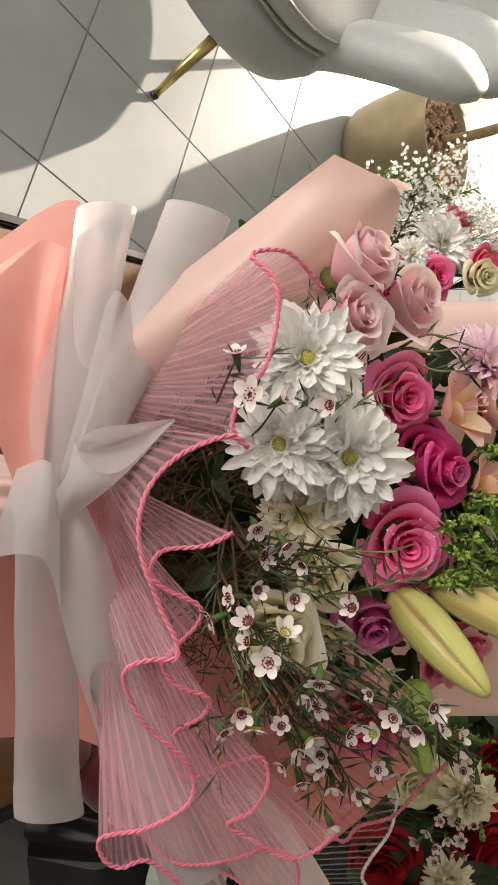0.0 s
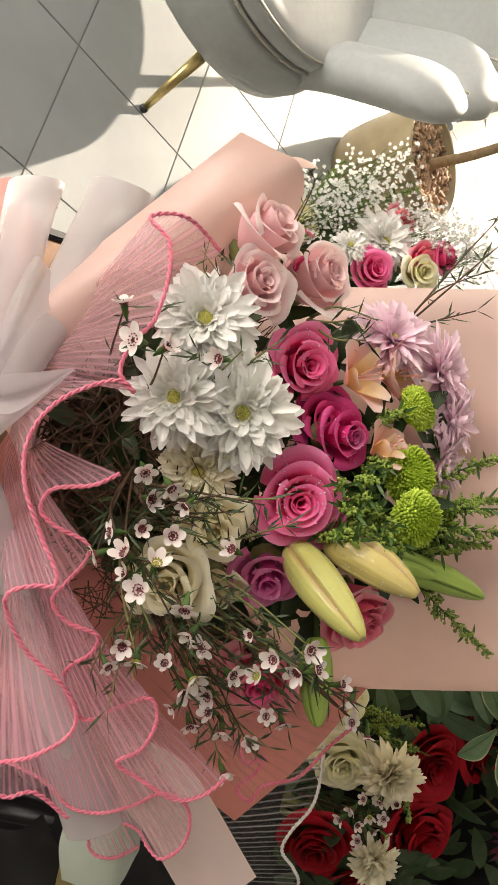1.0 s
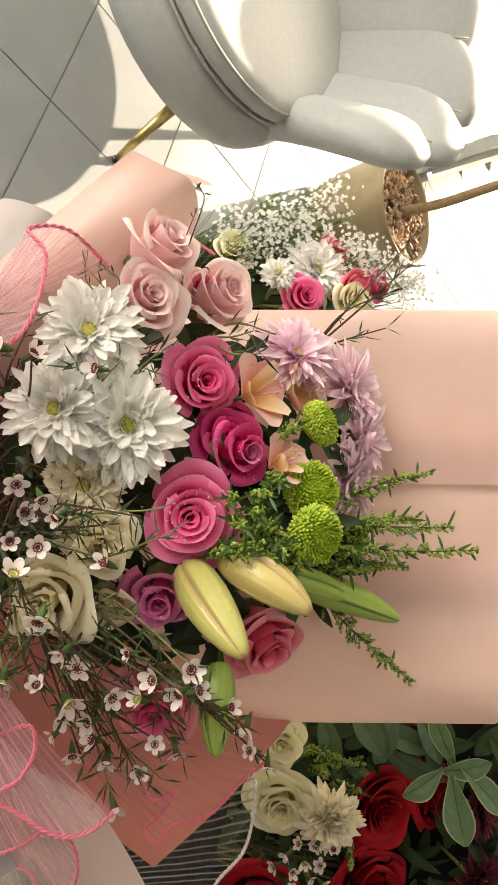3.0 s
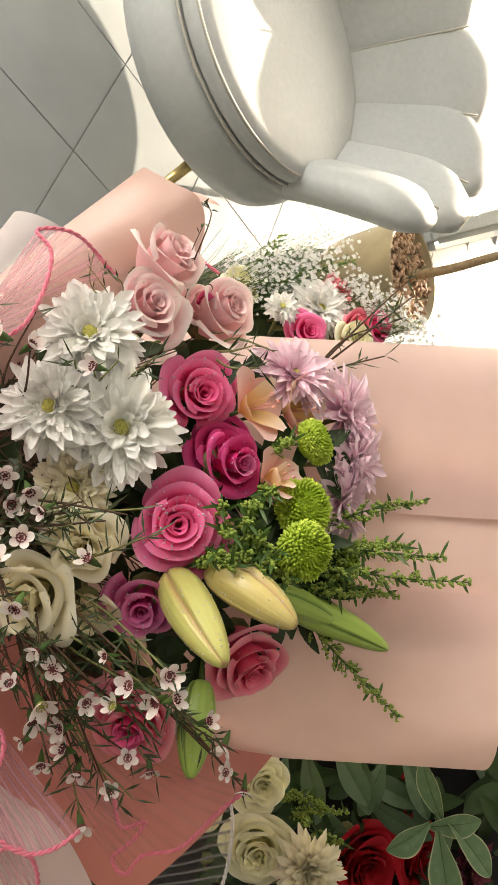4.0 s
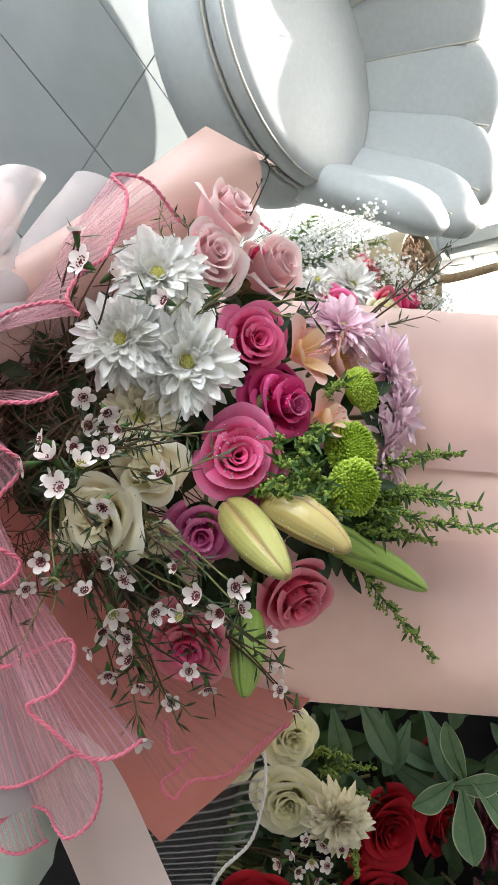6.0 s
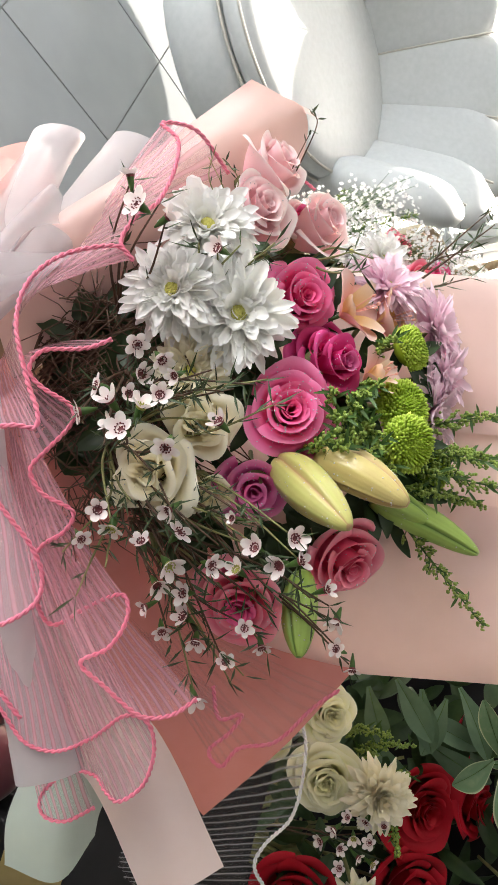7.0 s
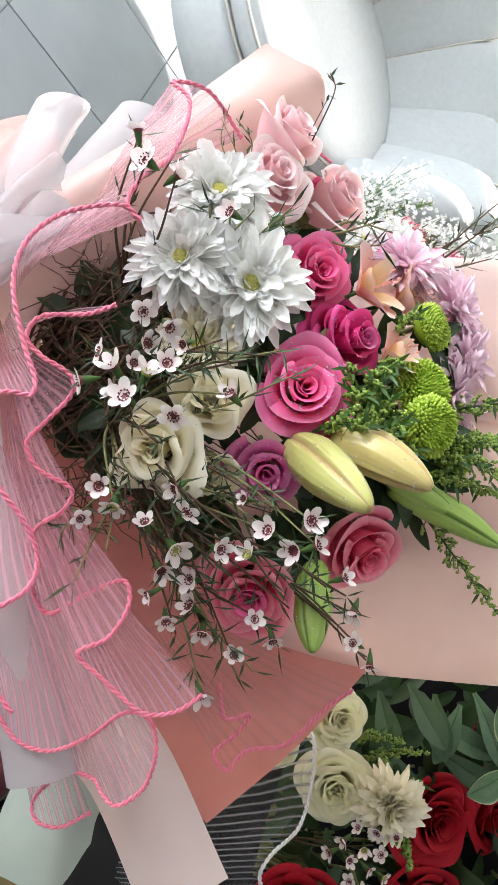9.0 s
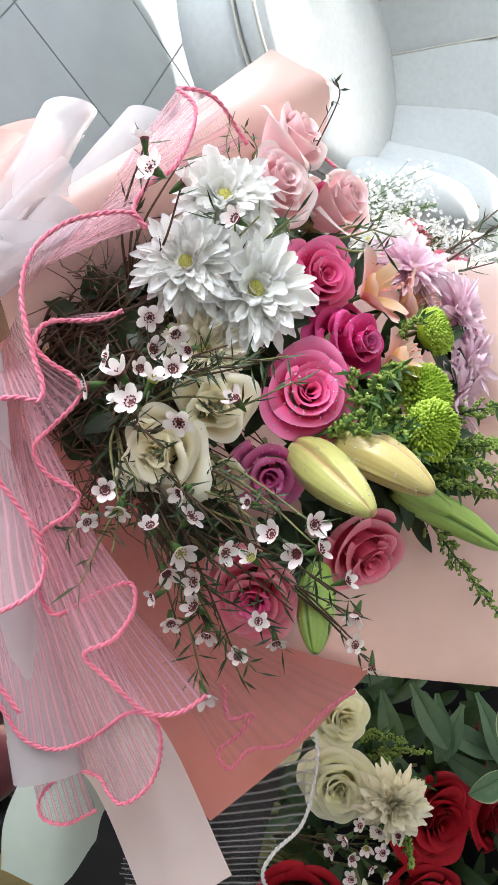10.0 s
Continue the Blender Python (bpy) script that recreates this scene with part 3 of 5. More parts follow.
patch("film_cone", [[(-26.2, -1.4, 2.2), (-26.6, 0.7, 3.2), (-28, 3.9, 2.6)],
    [(-24.5, -2, 3.2), (-24.8, 0.5, 4.8), (-25.3, 3, 5)],
    [(-23.9, -1.9, 3.4), (-23.7, 0.8, 5), (-23.9, 3.3, 5)],
    [(-23.7, -1.7, 3), (-23.4, 1.2, 4.4), (-23.6, 4.9, 4)],
    [(-23.8, -1.4, 2), (-23.6, 2.2, 2.6), (-23.8, 7.7, 1.8)]], M_WHITEPAPER, wrap, "white film cone", nu=24)
patch("film_cone", [[(-23.7, 1.3, 2.5), (-24.1, 5.2, 2.2), (-23.1, 11.4, 1.2), (-21.1, 20.3, -1)],
    [(-23, 1, 3.2), (-23.1, 5, 3.3), (-22.4, 10.3, 2.6), (-21.9, 14.6, 1.2)],
    [(-22.5, 0.8, 3.6), (-22, 4.5, 4), (-21.6, 9.4, 3.5), (-22, 10.8, 2.8)],
    [(-22.1, 0.8, 3.4), (-21, 4.5, 3.8), (-20.5, 9.2, 3.2), (-20.4, 9.3, 3.2)],
    [(-22, 0.8, 2.6), (-20.5, 4.9, 2.4), (-19.5, 9.9, 1.8), (-19.2, 12, 1)],
    [(-22.4, 1.2, 1.6), (-21.3, 5.9, 1), (-20.3, 11.7, 0.4), (-20.5, 14.3, 0.2)]], M_WHITEPAPER, wrap, "white film cone", nu=24)
funnel("white_roll", (-25.5, 3, -3), (-17.2, 29.8, -7.2), 1.5, 2.2, M_WHITEPAPER, wrap, (0, 0.2, -1), 290, flat=0.5)


def sleeve(path, r0, r1, material, parent):
    """The gathered paper handle round the stems below the waist."""
    line = smooth_path(path, 20)
    d = (line[-1] - line[0]).normalized()
    s = d.cross(V(0, 0, 1)).normalized()
    o = d.cross(s)

    def f(a, b):
        c = line[round(a * 20)]
        r = (r0 + (r1 - r0) * a) * (1 + 0.10 * math.sin(9 * 2 * math.pi * b + 4 * a))
        p = c + (s * math.cos(2 * math.pi * b) + o * math.sin(2 * math.pi * b)) * r
        return p.x, p.y, p.z
    part("paper_sleeve", sheet(f, 20, 54, closed=True), material, parent, "gathered paper handle", scale=0.01)


sleeve([(-26, 1, -5), (-36, 1, -6), (-48, 1, -9), (-57.0, 1, -10.5)], 2.2, 4.2, M_BLUSH, wrap)


def ruffle(waist, edge, count, material, cord, parent, radius=0.14, bulge=0.9):
    """A pleated tulle fan from the waist to a winding edge with a twisted cord along it."""
    W = smooth_path(waist, count)
    E = smooth_path(edge, count)

    def f(a, b):
        j = round(b * count)
        p = W[j].lerp(E[j], a)
        p.z += bulge * math.sin(math.pi * a) + a * 0.22 * math.sin(b * count * 0.7 + 3 * noise.noise(p * 0.2)) * math.sin(math.pi * min(1, a * 1.2))
        return p.x, p.y, p.z, b * len(edge) / 10

    part("tulle", sheet(f, 22, count, names=("pleat",)), material, parent, "sheer pleated tulle", scale=0.01)
    line = smooth_path(edge, count * 3)
    bm = bmesh.new()
    total = 0.0
    strands = [[], []]
    for i, p in enumerate(line):
        d = (line[min(i + 1, len(line) - 1)] - line[max(i - 1, 0)]).normalized()
        if i:
            total += (p - line[i - 1]).length
        a = d.cross(V(0, 0, 1)).normalized()
        c = d.cross(a)
        for k in (0, 1):
            q = total * 6.5 + k * math.pi
            strands[k].append(p + (a * math.cos(q) + c * math.sin(q)) * radius * 0.5)
    for s in strands:
        tube(bm, s, radius * 0.62, sides=5)
    part("cord", bm, cord, parent, "twisted cord edging", scale=0.01)


ruffle([(-18.5, -10, -8), (-21.0, -7.5, -7.5), (-22.8, -4.5, -7), (-23.6, -1.5, -6.8), (-24.3, 1.4, -6.5), (-23.8, 4.0, -5), (-22.3, 8.7, -2.5), (-21.2, 14.3, -0.5)],
       [(-8, -12.2, -1.4), (-10.2, -14, 0.6), (-12.4, -13.7, 1.7), (-11.1, -12, 2.6), (-11, -9.7, 3.2), (-11.7, -7.1, 3.8), (-12.9, -5.6, 4.4), (-13.5, -3.9, 4.7), (-12.7, -2.8, 4.8), (-13.7, -3.4, 5.2), (-16.4, -2.3, 6), (-18, -0.3, 6.6), (-18.2, 2.3, 7), (-17.2, 5.4, 7), (-16.4, 7.1, 7.1), (-16.4, 8, 7.2), (-17.5, 8, 7.4), (-18.8, 8.4, 7.4), (-19.1, 9.5, 7), (-18.3, 11.9, 6.2), (-16.5, 14.2, 5.2), (-15.8, 16, 4.6), (-16.3, 17.6, 4.4), (-18.6, 19, 4.2), (-21.2, 19.7, 4), (-21.2, 21.2, 3.6), (-20.3, 22, 3.2), (-18.8, 22, 2.6), (-17, 24.1, 1.6)], 360, M_TULLE, M_CORD, wrap, bulge=0.5)
ruffle([(-22.4, 0, -7), (-23.0, 2.5, -7), (-23.6, 5, -7), (-24, 8, -7)],
       [(-13.5, 2, 4.3), (-15, 2.7, 4.4), (-17.4, 3, 4.4), (-18.1, 4.2, 4.4), (-17.2, 5.2, 4.3), (-15.5, 6.1, 4.1), (-15.5, 7.2, 3.8), (-16.9, 8.8, 3.4), (-17.7, 9.9, 3.2), (-16.9, 11.2, 2.9), (-15.1, 12.1, 2.6), (-15.5, 13.3, 2.4), (-16.8, 14.2, 2), (-17.5, 15.4, 1.2), (-17.4, 18, -0.6), (-16.5, 19.1, -1.4), (-14.2, 17.7, -0.4), (-12.1, 16.8, 0.4), (-11.6, 18.1, 0.7), (-12.5, 19.9, 0.8), (-14.1, 20.9, 0.7), (-12.7, 22.2, 0.2), (-10.5, 23.9, -0.6), (-8.7, 23.9, -1.2), (-7.2, 22.9, -1.6)], 300, M_TULLE, M_CORD, wrap)
ruffle([(-25, 4, -7), (-25.2, 7, -7.5), (-25.4, 10, -8)],
       [(-22.7, 23.5, -4), (-20.5, 25, -4.6), (-18.7, 27.2, -5.2), (-16.5, 27.7, -5.4), (-13.9, 26.3, -4), (-11.7, 24.4, -2.2), (-10.1, 24.5, -1.6), (-9.6, 26.3, -2.2), (-10.2, 28.6, -3.2), (-11.7, 29.9, -3.7), (-12.8, 29.7, -4.6), (-13.9, 29.2, -6), (-16.1, 29.6, -7.6), (-18.1, 31.7, -9), (-17.9, 33.1, -9.2), (-16.2, 33.3, -9), (-14.2, 32.1, -8.6)], 220, M_TULLE, M_CORD, wrap)
ruffle([(-14, 18, -8), (-12, 20, -9), (-9, 19, -10)],
       [(-6.6, 23.4, -9.0), (-6.0, 25.7, -9.6), (-4.4, 25.4, -10.0), (-5.2, 26.8, -10.2), (-6.6, 28.2, -10.4), (-5.6, 29.2, -10.4), (-4.4, 27.8, -10.2), (-1.7, 27.2, -10.6), (0.8, 24.8, -11), (2.8, 23.4, -11.6)], 120, M_TULLE_THIN, M_CORD, wrap, 0.15)
ruffle([(-10, -9, -9), (-8.5, -9.4, -9.4), (-7, -10, -10)],
       [(-7.3, -14.0, -5.6), (-7.6, -16.2, -5.6), (-6.0, -16.9, -6.2), (-3.4, -16.4, -8), (-1.6, -15.4, -8.6)], 70, M_TULLE_THIN, M_CORD, wrap, 0.13)

# ---------------------------------------------------------------- flowers
def drops(bm_from, count, parent, r=(0.04, 0.11), scale=0.01, seed=1):
    """Dew: small flattened drops sitting on a surface."""
    r1 = random.Random(seed)
    bm_from.normal_update()
    verts = list(bm_from.verts)
    out = bmesh.new()
    for _ in range(count):
        v = verts[r1.randrange(len(verts))]
        if v.normal.length < 0.5:
            continue
        s = r1.uniform(*r)
        n = v.normal if v.normal.z > -0.1 else -v.normal
        ball(out, v.co + n * s * 0.25 + V(r1.uniform(-0.1, 0.1), r1.uniform(-0.1, 0.1), 0) * 0.5, s, 0.65, 1, n)
    return out


def rose(name, label, m, R, outer, inner, n=18, open_up=1.0, dew=60, group="", seed=0, stem=7.0, wavy=1.0):
    """A garden rose facing Z: a tight spiral heart, cupped middle petals and broad outer ones whose rims roll back to a point."""
    ro = thing(name, label, "rose", m, group)
    r1 = random.Random(seed * 31 + 5)
    wet = bmesh.new()
    for k in range(n):
        f = k / (n - 1)
        th0 = radians(137.5 * k + r1.uniform(-16, 16))
        W = radians(150 - 84 * f ** 0.7) * r1.uniform(0.92, 1.08)
        rt = R * (0.055 + 0.50 * f + 0.38 * f ** 3) * (0.80 + 0.20 * open_up) * r1.uniform(0.95, 1.05)
        rb = R * (0.04 + 0.26 * f)
        zt = R * (0.10 + 0.16 * math.sin(math.pi * min(1, f * 1.3)) - 0.46 * open_up * f ** 1.8) + r1.uniform(-0.04, 0.04) * R
        zb = -R * (0.85 + 0.25 * f)
        bend = 0.50 + 0.55 * f * open_up
        lip = R * (0.045 + 0.13 * f * (0.4 + 0.6 * open_up)) * r1.uniform(0.8, 1.25)
        turn = (0.7 + 1.5 * f) * r1.uniform(0.8, 1.2)
        ph, twist = r1.uniform(0, 9), r1.uniform(-0.14, 0.14)
        tip = r1.uniform(0.04, 0.12) * (0.25 + f)
        off = r1.uniform(-0.35, 0.35)
        dent = r1.uniform(-0.05, 0.05) * f

        def prof(t):
            return V(rb + (rt - rb) * t ** bend, 0, zb + (zt - zb) * t ** 0.92)

        def f1(a, b):
            s = 2 * b - 1
            wide = W * (0.46 + 0.54 * math.sin(math.pi * min(0.58, a * 0.58)) / math.sin(math.pi * 0.58))
            edge = 1 - (0.06 + 0.16 * f) * abs(s) ** 2.8
            t = min(a, 0.76) * edge
            p = prof(t)
            q = max(0.0, a - 0.76) / 0.24
            if q > 0:
                d = (prof(t) - prof(t - 0.04)).normalized()
                side = V(d.z, 0, -d.x)
                ang = q * turn * (0.55 + 0.75 * min(1.0, abs(s - off) * 1.1) ** 1.4)
                p = p + (d * math.sin(ang) + side * (1 - math.cos(ang))) * lip * (1.5 - 0.3 * abs(s)) / max(0.6, turn) * 1.3
                p = p + (d + side * 0.5) * R * tip * max(0.0, 1 - abs(s - off) * 2.2) * q * q
            rr, z = p.x, p.z
            rr *= 1 + 0.07 * s
            rr += R * dent * math.sin(2.5 * s + ph) * a + R * 0.014 * math.sin(5 * s + ph) * a * a
            z += R * 0.014 * math.sin(6 * s + ph) * a ** 3
            rr += (wavy - 1) * R * 0.085 * math.sin(5.5 * s + ph) * a ** 3
            z += (wavy - 1) * R * 0.11 * math.sin(4.5 * s + 2 * ph) * a ** 3
            rr -= R * 0.07 * f * s * s * a
            th = th0 + s * wide + twist * a
            return rr * math.cos(th), rr * math.sin(th), z, min(1.0, (0.06 + 0.94 * a ** 5.0) * (0.50 + 0.50 * f) + 0.10 * f)

        bm = sheet(f1, 14, 20 if R > 2.2 else 14, names=("rim",))
        if f > 0.35:
            sheet(lambda a, b: f1(0.55 + 0.45 * a, 0.1 + 0.8 * b), 6, 6, wet, ("rim",))
        part("petal", bm, outer if f > 0.45 else inner, ro, scale=0.01)
    if dew:
        part("dew", drops(wet, dew, ro, (0.020, 0.011 * R + 0.030), seed=seed + 3), M_DEW, ro, "water drops with their sparkle in white", scale=0.01)["kind"] = "stuff"
    wet.free()
    cal = lathe([(0.12, -2.1 * R * 0.8), (0.2, -1.6 * R), (0.42 * R, -1.25 * R), (0.40 * R, -1.1 * R)], 10)
    part("calyx", cal, M_STEM, ro, scale=0.01)
    part("stem", tube(bmesh.new(), [V(0, 0, -1.4 * R), V(0.2, 0.1, -1.4 * R - stem)], 0.22, 0.2, 6), M_STEM, ro, scale=0.01)
    return ro


def floret_ring(bm, count, r0, length, width, lift, droop, cup, r1, jitter=0.26, point=0.0):
    """A ring of narrow ray petals."""
    for k in range(count):
        th = 2 * math.pi * (k + r1.uniform(-0.3, 0.3)) / count
        el = lift + r1.uniform(-jitter, jitter)
        ln = length * r1.uniform(0.78, 1.12)
        w0 = width * r1.uniform(0.75, 1.2)
        tw = r1.uniform(-0.4, 0.4)
        side = r1.uniform(-0.16, 0.16) * length
        dr = droop * r1.uniform(0.6, 1.4)
        hook = r1.uniform(-0.4, 0.9) if point < 0.1 else 0.3

        def f(a, b):
            s = 2 * b - 1
            w = w0 * (0.30 + 0.70 * math.sin(math.pi * min(1, 0.10 + 0.55 * a))) * (1 - point * a ** 3) * math.sqrt(max(0.06, 1 - max(0, (a - 0.80) / 0.235) ** 2.4))
            c = a * (1 - 0.09 * s * s * a)
            x = r0 + ln * c * math.cos(el) - 0.10 * ln * max(0.0, a - 0.55) ** 2 * hook
            z = ln * c * math.sin(el) - dr * a * a + cup * s * s * w + 0.5 * ln * hook * max(0.0, a - 0.45) ** 2
            y = s * w + side * a * a
            z += s * w * tw * a + 0.10 * width * math.sin(9 * a + th * 5)
            return x * math.cos(th) - y * math.sin(th), x * math.sin(th) + y * math.cos(th), z, a

        sheet(f, 8, 5, bm, ("rim",))
    return bm


def daisy(name, label, m, R, petals, group="", seed=0, rings=((26, 0.55, 0.98, -0.02, 0.0), (28, 0.50, 1.00, 0.20, 0.0), (28, 0.45, 0.96, 0.40, 0.0), (27, 0.40, 0.88, 0.60, 0.0), (25, 0.36, 0.76, 0.82, 0.0), (21, 0.34, 0.60, 1.05, 0.0), (15, 0.30, 0.44, 1.25, 0.0)), width=0.40, disc=0.18, point=0.0, category="chrysanthemum"):
    """A double daisy: rings of ray petals round a small domed disc."""
    d = thing(name, label, category, m, group)
    r1 = random.Random(seed * 17 + 3)
    for count, r0, ln, lift, off in rings:
        bm = floret_ring(bmesh.new(), count, R * r0 * disc * 1.6, R * (ln - r0 * disc * 1.2), width * R / 3.8, lift, R * 0.16, 0.85, r1, point=point)
        part("petal_ring", bm, petals, d, scale=0.01)
    if disc > 0.05:
        bm = bmesh.new()
        for k in range(70):
            q, rr = k * 2.39996, math.sqrt(k / 70) * R * disc * 0.8
            ball(bm, V(rr * math.cos(q), rr * math.sin(q), 0.35 + 0.28 * (1 - k / 70)), 0.075 * R / 3.5, 1.9)
        part("disc", bm, M_DISC, d, "yellow green domed disc", scale=0.01)
    part("stem", tube(bmesh.new(), [V(0, 0, 0), V(0.1, 0.1, -6)], 0.28, 0.2, 6), M_STEM, d, scale=0.01)
    return d


def button(m, r, seed=0):
    """A lime button chrysanthemum: a dome of short blunt florets."""
    d = thing("button_chrysanthemum", "lime green button chrysanthemum with tight florets", "chrysanthemum", m, "flowers of the pink bouquet")
    bm = bmesh.new()
    lay = bm.verts.layers.float.new("rim")
    N = 470
    r1 = random.Random(seed)
    for k in range(N):
        z = 1 - 1.45 * (k + 0.5) / N
        q = k * 2.39996
        s = math.sqrt(max(0, 1 - z * z))
        n = V(s * math.cos(q), s * math.sin(q), z)
        before = len(bm.verts)
        size = r * (0.034 + 0.026 * min(1, k / 120)) * r1.uniform(0.7, 1.35)
        lean = (n + V(r1.uniform(-0.45, 0.45), r1.uniform(-0.45, 0.45), 0.35)).normalized()
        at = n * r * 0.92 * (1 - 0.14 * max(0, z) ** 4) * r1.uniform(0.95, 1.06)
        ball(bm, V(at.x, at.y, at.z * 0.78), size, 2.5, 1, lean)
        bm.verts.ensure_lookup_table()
        # outer floret ends carry a painted highlight tone; recesses and core stay deeper
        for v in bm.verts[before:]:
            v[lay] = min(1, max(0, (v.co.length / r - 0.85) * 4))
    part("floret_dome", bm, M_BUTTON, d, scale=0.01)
    bm = bmesh.new()
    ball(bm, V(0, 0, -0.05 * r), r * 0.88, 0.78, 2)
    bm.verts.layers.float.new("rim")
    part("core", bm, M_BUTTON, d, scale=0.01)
    return d


def lily_bud(base, tip, w, material, label, dew=70, seed=0):
    """A closed lily bud: three swollen tepals with deep seams between them, tapering to a blunt tip."""
    A, B = V(*base), V(*tip)
    ln = (B - A).length
    m = LEANING @ Matrix.Translation(A / 100) @ turned(B - A, 40 + 50 * seed)
    d = thing("lily_bud", label, "lily bud", m, "flowers of the pink bouquet")

    def f(a, b):
        q = 2 * math.pi * b
        r = w / 2 * (math.sin(math.pi * min(1, 0.10 + 0.888 * a ** 0.84)) ** 0.52)
        k = (1.5 * q / math.pi) % 1.0                # across one tepal, from seam to seam
        seam = min(1.0, min(k, 1 - k) / 0.10) ** 0.6
        keel = math.exp(-((k - 0.13) / 0.05) ** 2) * 0.075 + math.exp(-((k - 0.5) / 0.10) ** 2) * 0.035
        vein = 0.004 * math.cos(24 * q)
        rr = r * (0.80 + 0.20 * seam * math.sin(math.pi * (0.14 + 0.72 * k)) ** 0.4 + keel * math.sin(math.pi * a) + vein * seam)
        drift = 0.10 * w * math.sin(math.pi * a)
        return rr * math.cos(q) + drift, rr * math.sin(q), ln * a, seam ** 1.3 * (0.92 + 0.08 * math.cos(12 * q))

    bm = sheet(f, 26, 96, closed=True, names=("rim",))
    bmesh.ops.contextual_create(bm, geom=[e for e in bm.edges if e.is_boundary])
    bmesh.ops.recalc_face_normals(bm, faces=bm.faces[:])
    r1 = random.Random(seed)
    bm.normal_update()
    out = bmesh.new()
    vs = [v for v in bm.verts if 0.05 * ln < v.co.z < 0.95 * ln]
    for _ in range(dew):
        v = r1.choice(vs)
        s = r1.uniform(0.025, 0.07)
        ball(out, v.co + v.normal * s * 0.2, s, 0.6, 1, v.normal)
    part("tepal_body", bm, material, d, scale=0.01)
    part("dew", out, M_DEW, d, "water drops with their sparkle in white", scale=0.01)["kind"] = "stuff"
    part("stem", tube(bmesh.new(), [V(0, 0, 0.1), V(0.1, 0, -4)], 0.26, 0.2, 6), M_SPRIG, d, scale=0.01)
    return d


def leaf_mesh(bm, m, length, width, fold=0.25, bend=0.2, names=("rim",), nu=6, nv=4, peak=1.0):
    def f(a, b):
        s = 2 * b - 1
        w = width / 2 * math.sin(math.pi * min(1, 0.04 + 0.94 * a ** peak)) ** 0.8
        p = m @ V(s * w, length * a, fold * abs(s) * w - bend * length * a * a)
        return p.x, p.y, p.z, max(0.0, (abs(s) - 0.87) * 6.5)
    return sheet(f, nu, nv, bm, names)


def needle(bm, p, d, length, width):
    """A narrow folded needle leaf."""
    d = d.normalized()
    s = d.orthogonal().normalized()
    up = d.cross(s)
    A = bm.verts.new(p)
    M1, M2, M3 = bm.verts.new(p + d * length * 0.45 + s * width), bm.verts.new(p + d * length * 0.45 - s * width), bm.verts.new(p + d * length * 0.5 + up * width * 0.8)
    T = bm.verts.new(p + d * length + up * length * 0.06)
    for tri in ((A, M1, M3), (A, M3, M2), (M1, T, M3), (M3, T, M2)):
        bm.faces.new(tri)


def wax_bloom(parent, p, face, size, cup_mat, seed):
    """A waxflower: five round petals round a cup with a ring of stamens."""
    r1 = random.Random(seed)
    face = (V(*face).normalized() + V(r1.uniform(-1.2, 1.2), r1.uniform(-1.2, 1.2), 0)).normalized()
    m = Matrix.Translation(p) @ turned(face, r1.uniform(0, 72))
    bm = bmesh.new()
    lay = bm.verts.layers.float.new("rim")
    R = 0.78 * size * r1.uniform(0.82, 1.1)
    cupped = r1.uniform(0.05, 1.0)
    for k in range(5):
        th = 2 * math.pi * k / 5 + r1.uniform(-0.12, 0.12)
        sz = 0.39 * R * r1.uniform(0.85, 1.1)

        def f(a, b):
            q = 2 * math.pi * b
            rr = a * sz
            x, y = 0.64 * R + rr * math.cos(q) * 1.22, rr * math.sin(q)
            z = 0.10 + 0.75 * (a * sz) ** 2 + cupped * (x - 0.35 * R)
            x -= 0.25 * cupped * max(0, x - 0.4 * R)
            return x * math.cos(th) - y * math.sin(th), x * math.sin(th) + y * math.cos(th), z, min(1, x / R)
        sheet(f, 3, 10, bm, ("rim",), closed=True)
    b = part("bloom", bm, P_WAX, parent, "waxy white five-petalled bloom", scale=0.01, m=None)
    cup = bmesh.new()
    lathe([(0.22 * R, -0.08), (0.36 * R, -0.02), (0.41 * R, 0.11), (0.35 * R, 0.15), (0.25 * R, 0.07), (0.002, 0.06)], 12, cup)
    for k in range(10):
        q = 2 * math.pi * k / 10
        ball(cup, V(0.36 * R * math.cos(q), 0.36 * R * math.sin(q), 0.19), 0.05, 1.5, 1)
    c = part("cup", cup, cup_mat, b, "dark red nectar cup" if cup_mat is M_WAXEYE else "olive nectar cup", scale=0.01)
    part("calyx", lathe([(0.05, -1.0), (0.13 * R, -0.85), (0.27 * R, -0.45), (0.325 * R, -0.1), (0.335 * R, 0.02)], 10), M_SPRIG, b, "green cone calyx", scale=0.01)
    b.matrix_local = Matrix.Translation(V(*p) / 100) @ m.to_3x3().to_4x4()
    return b


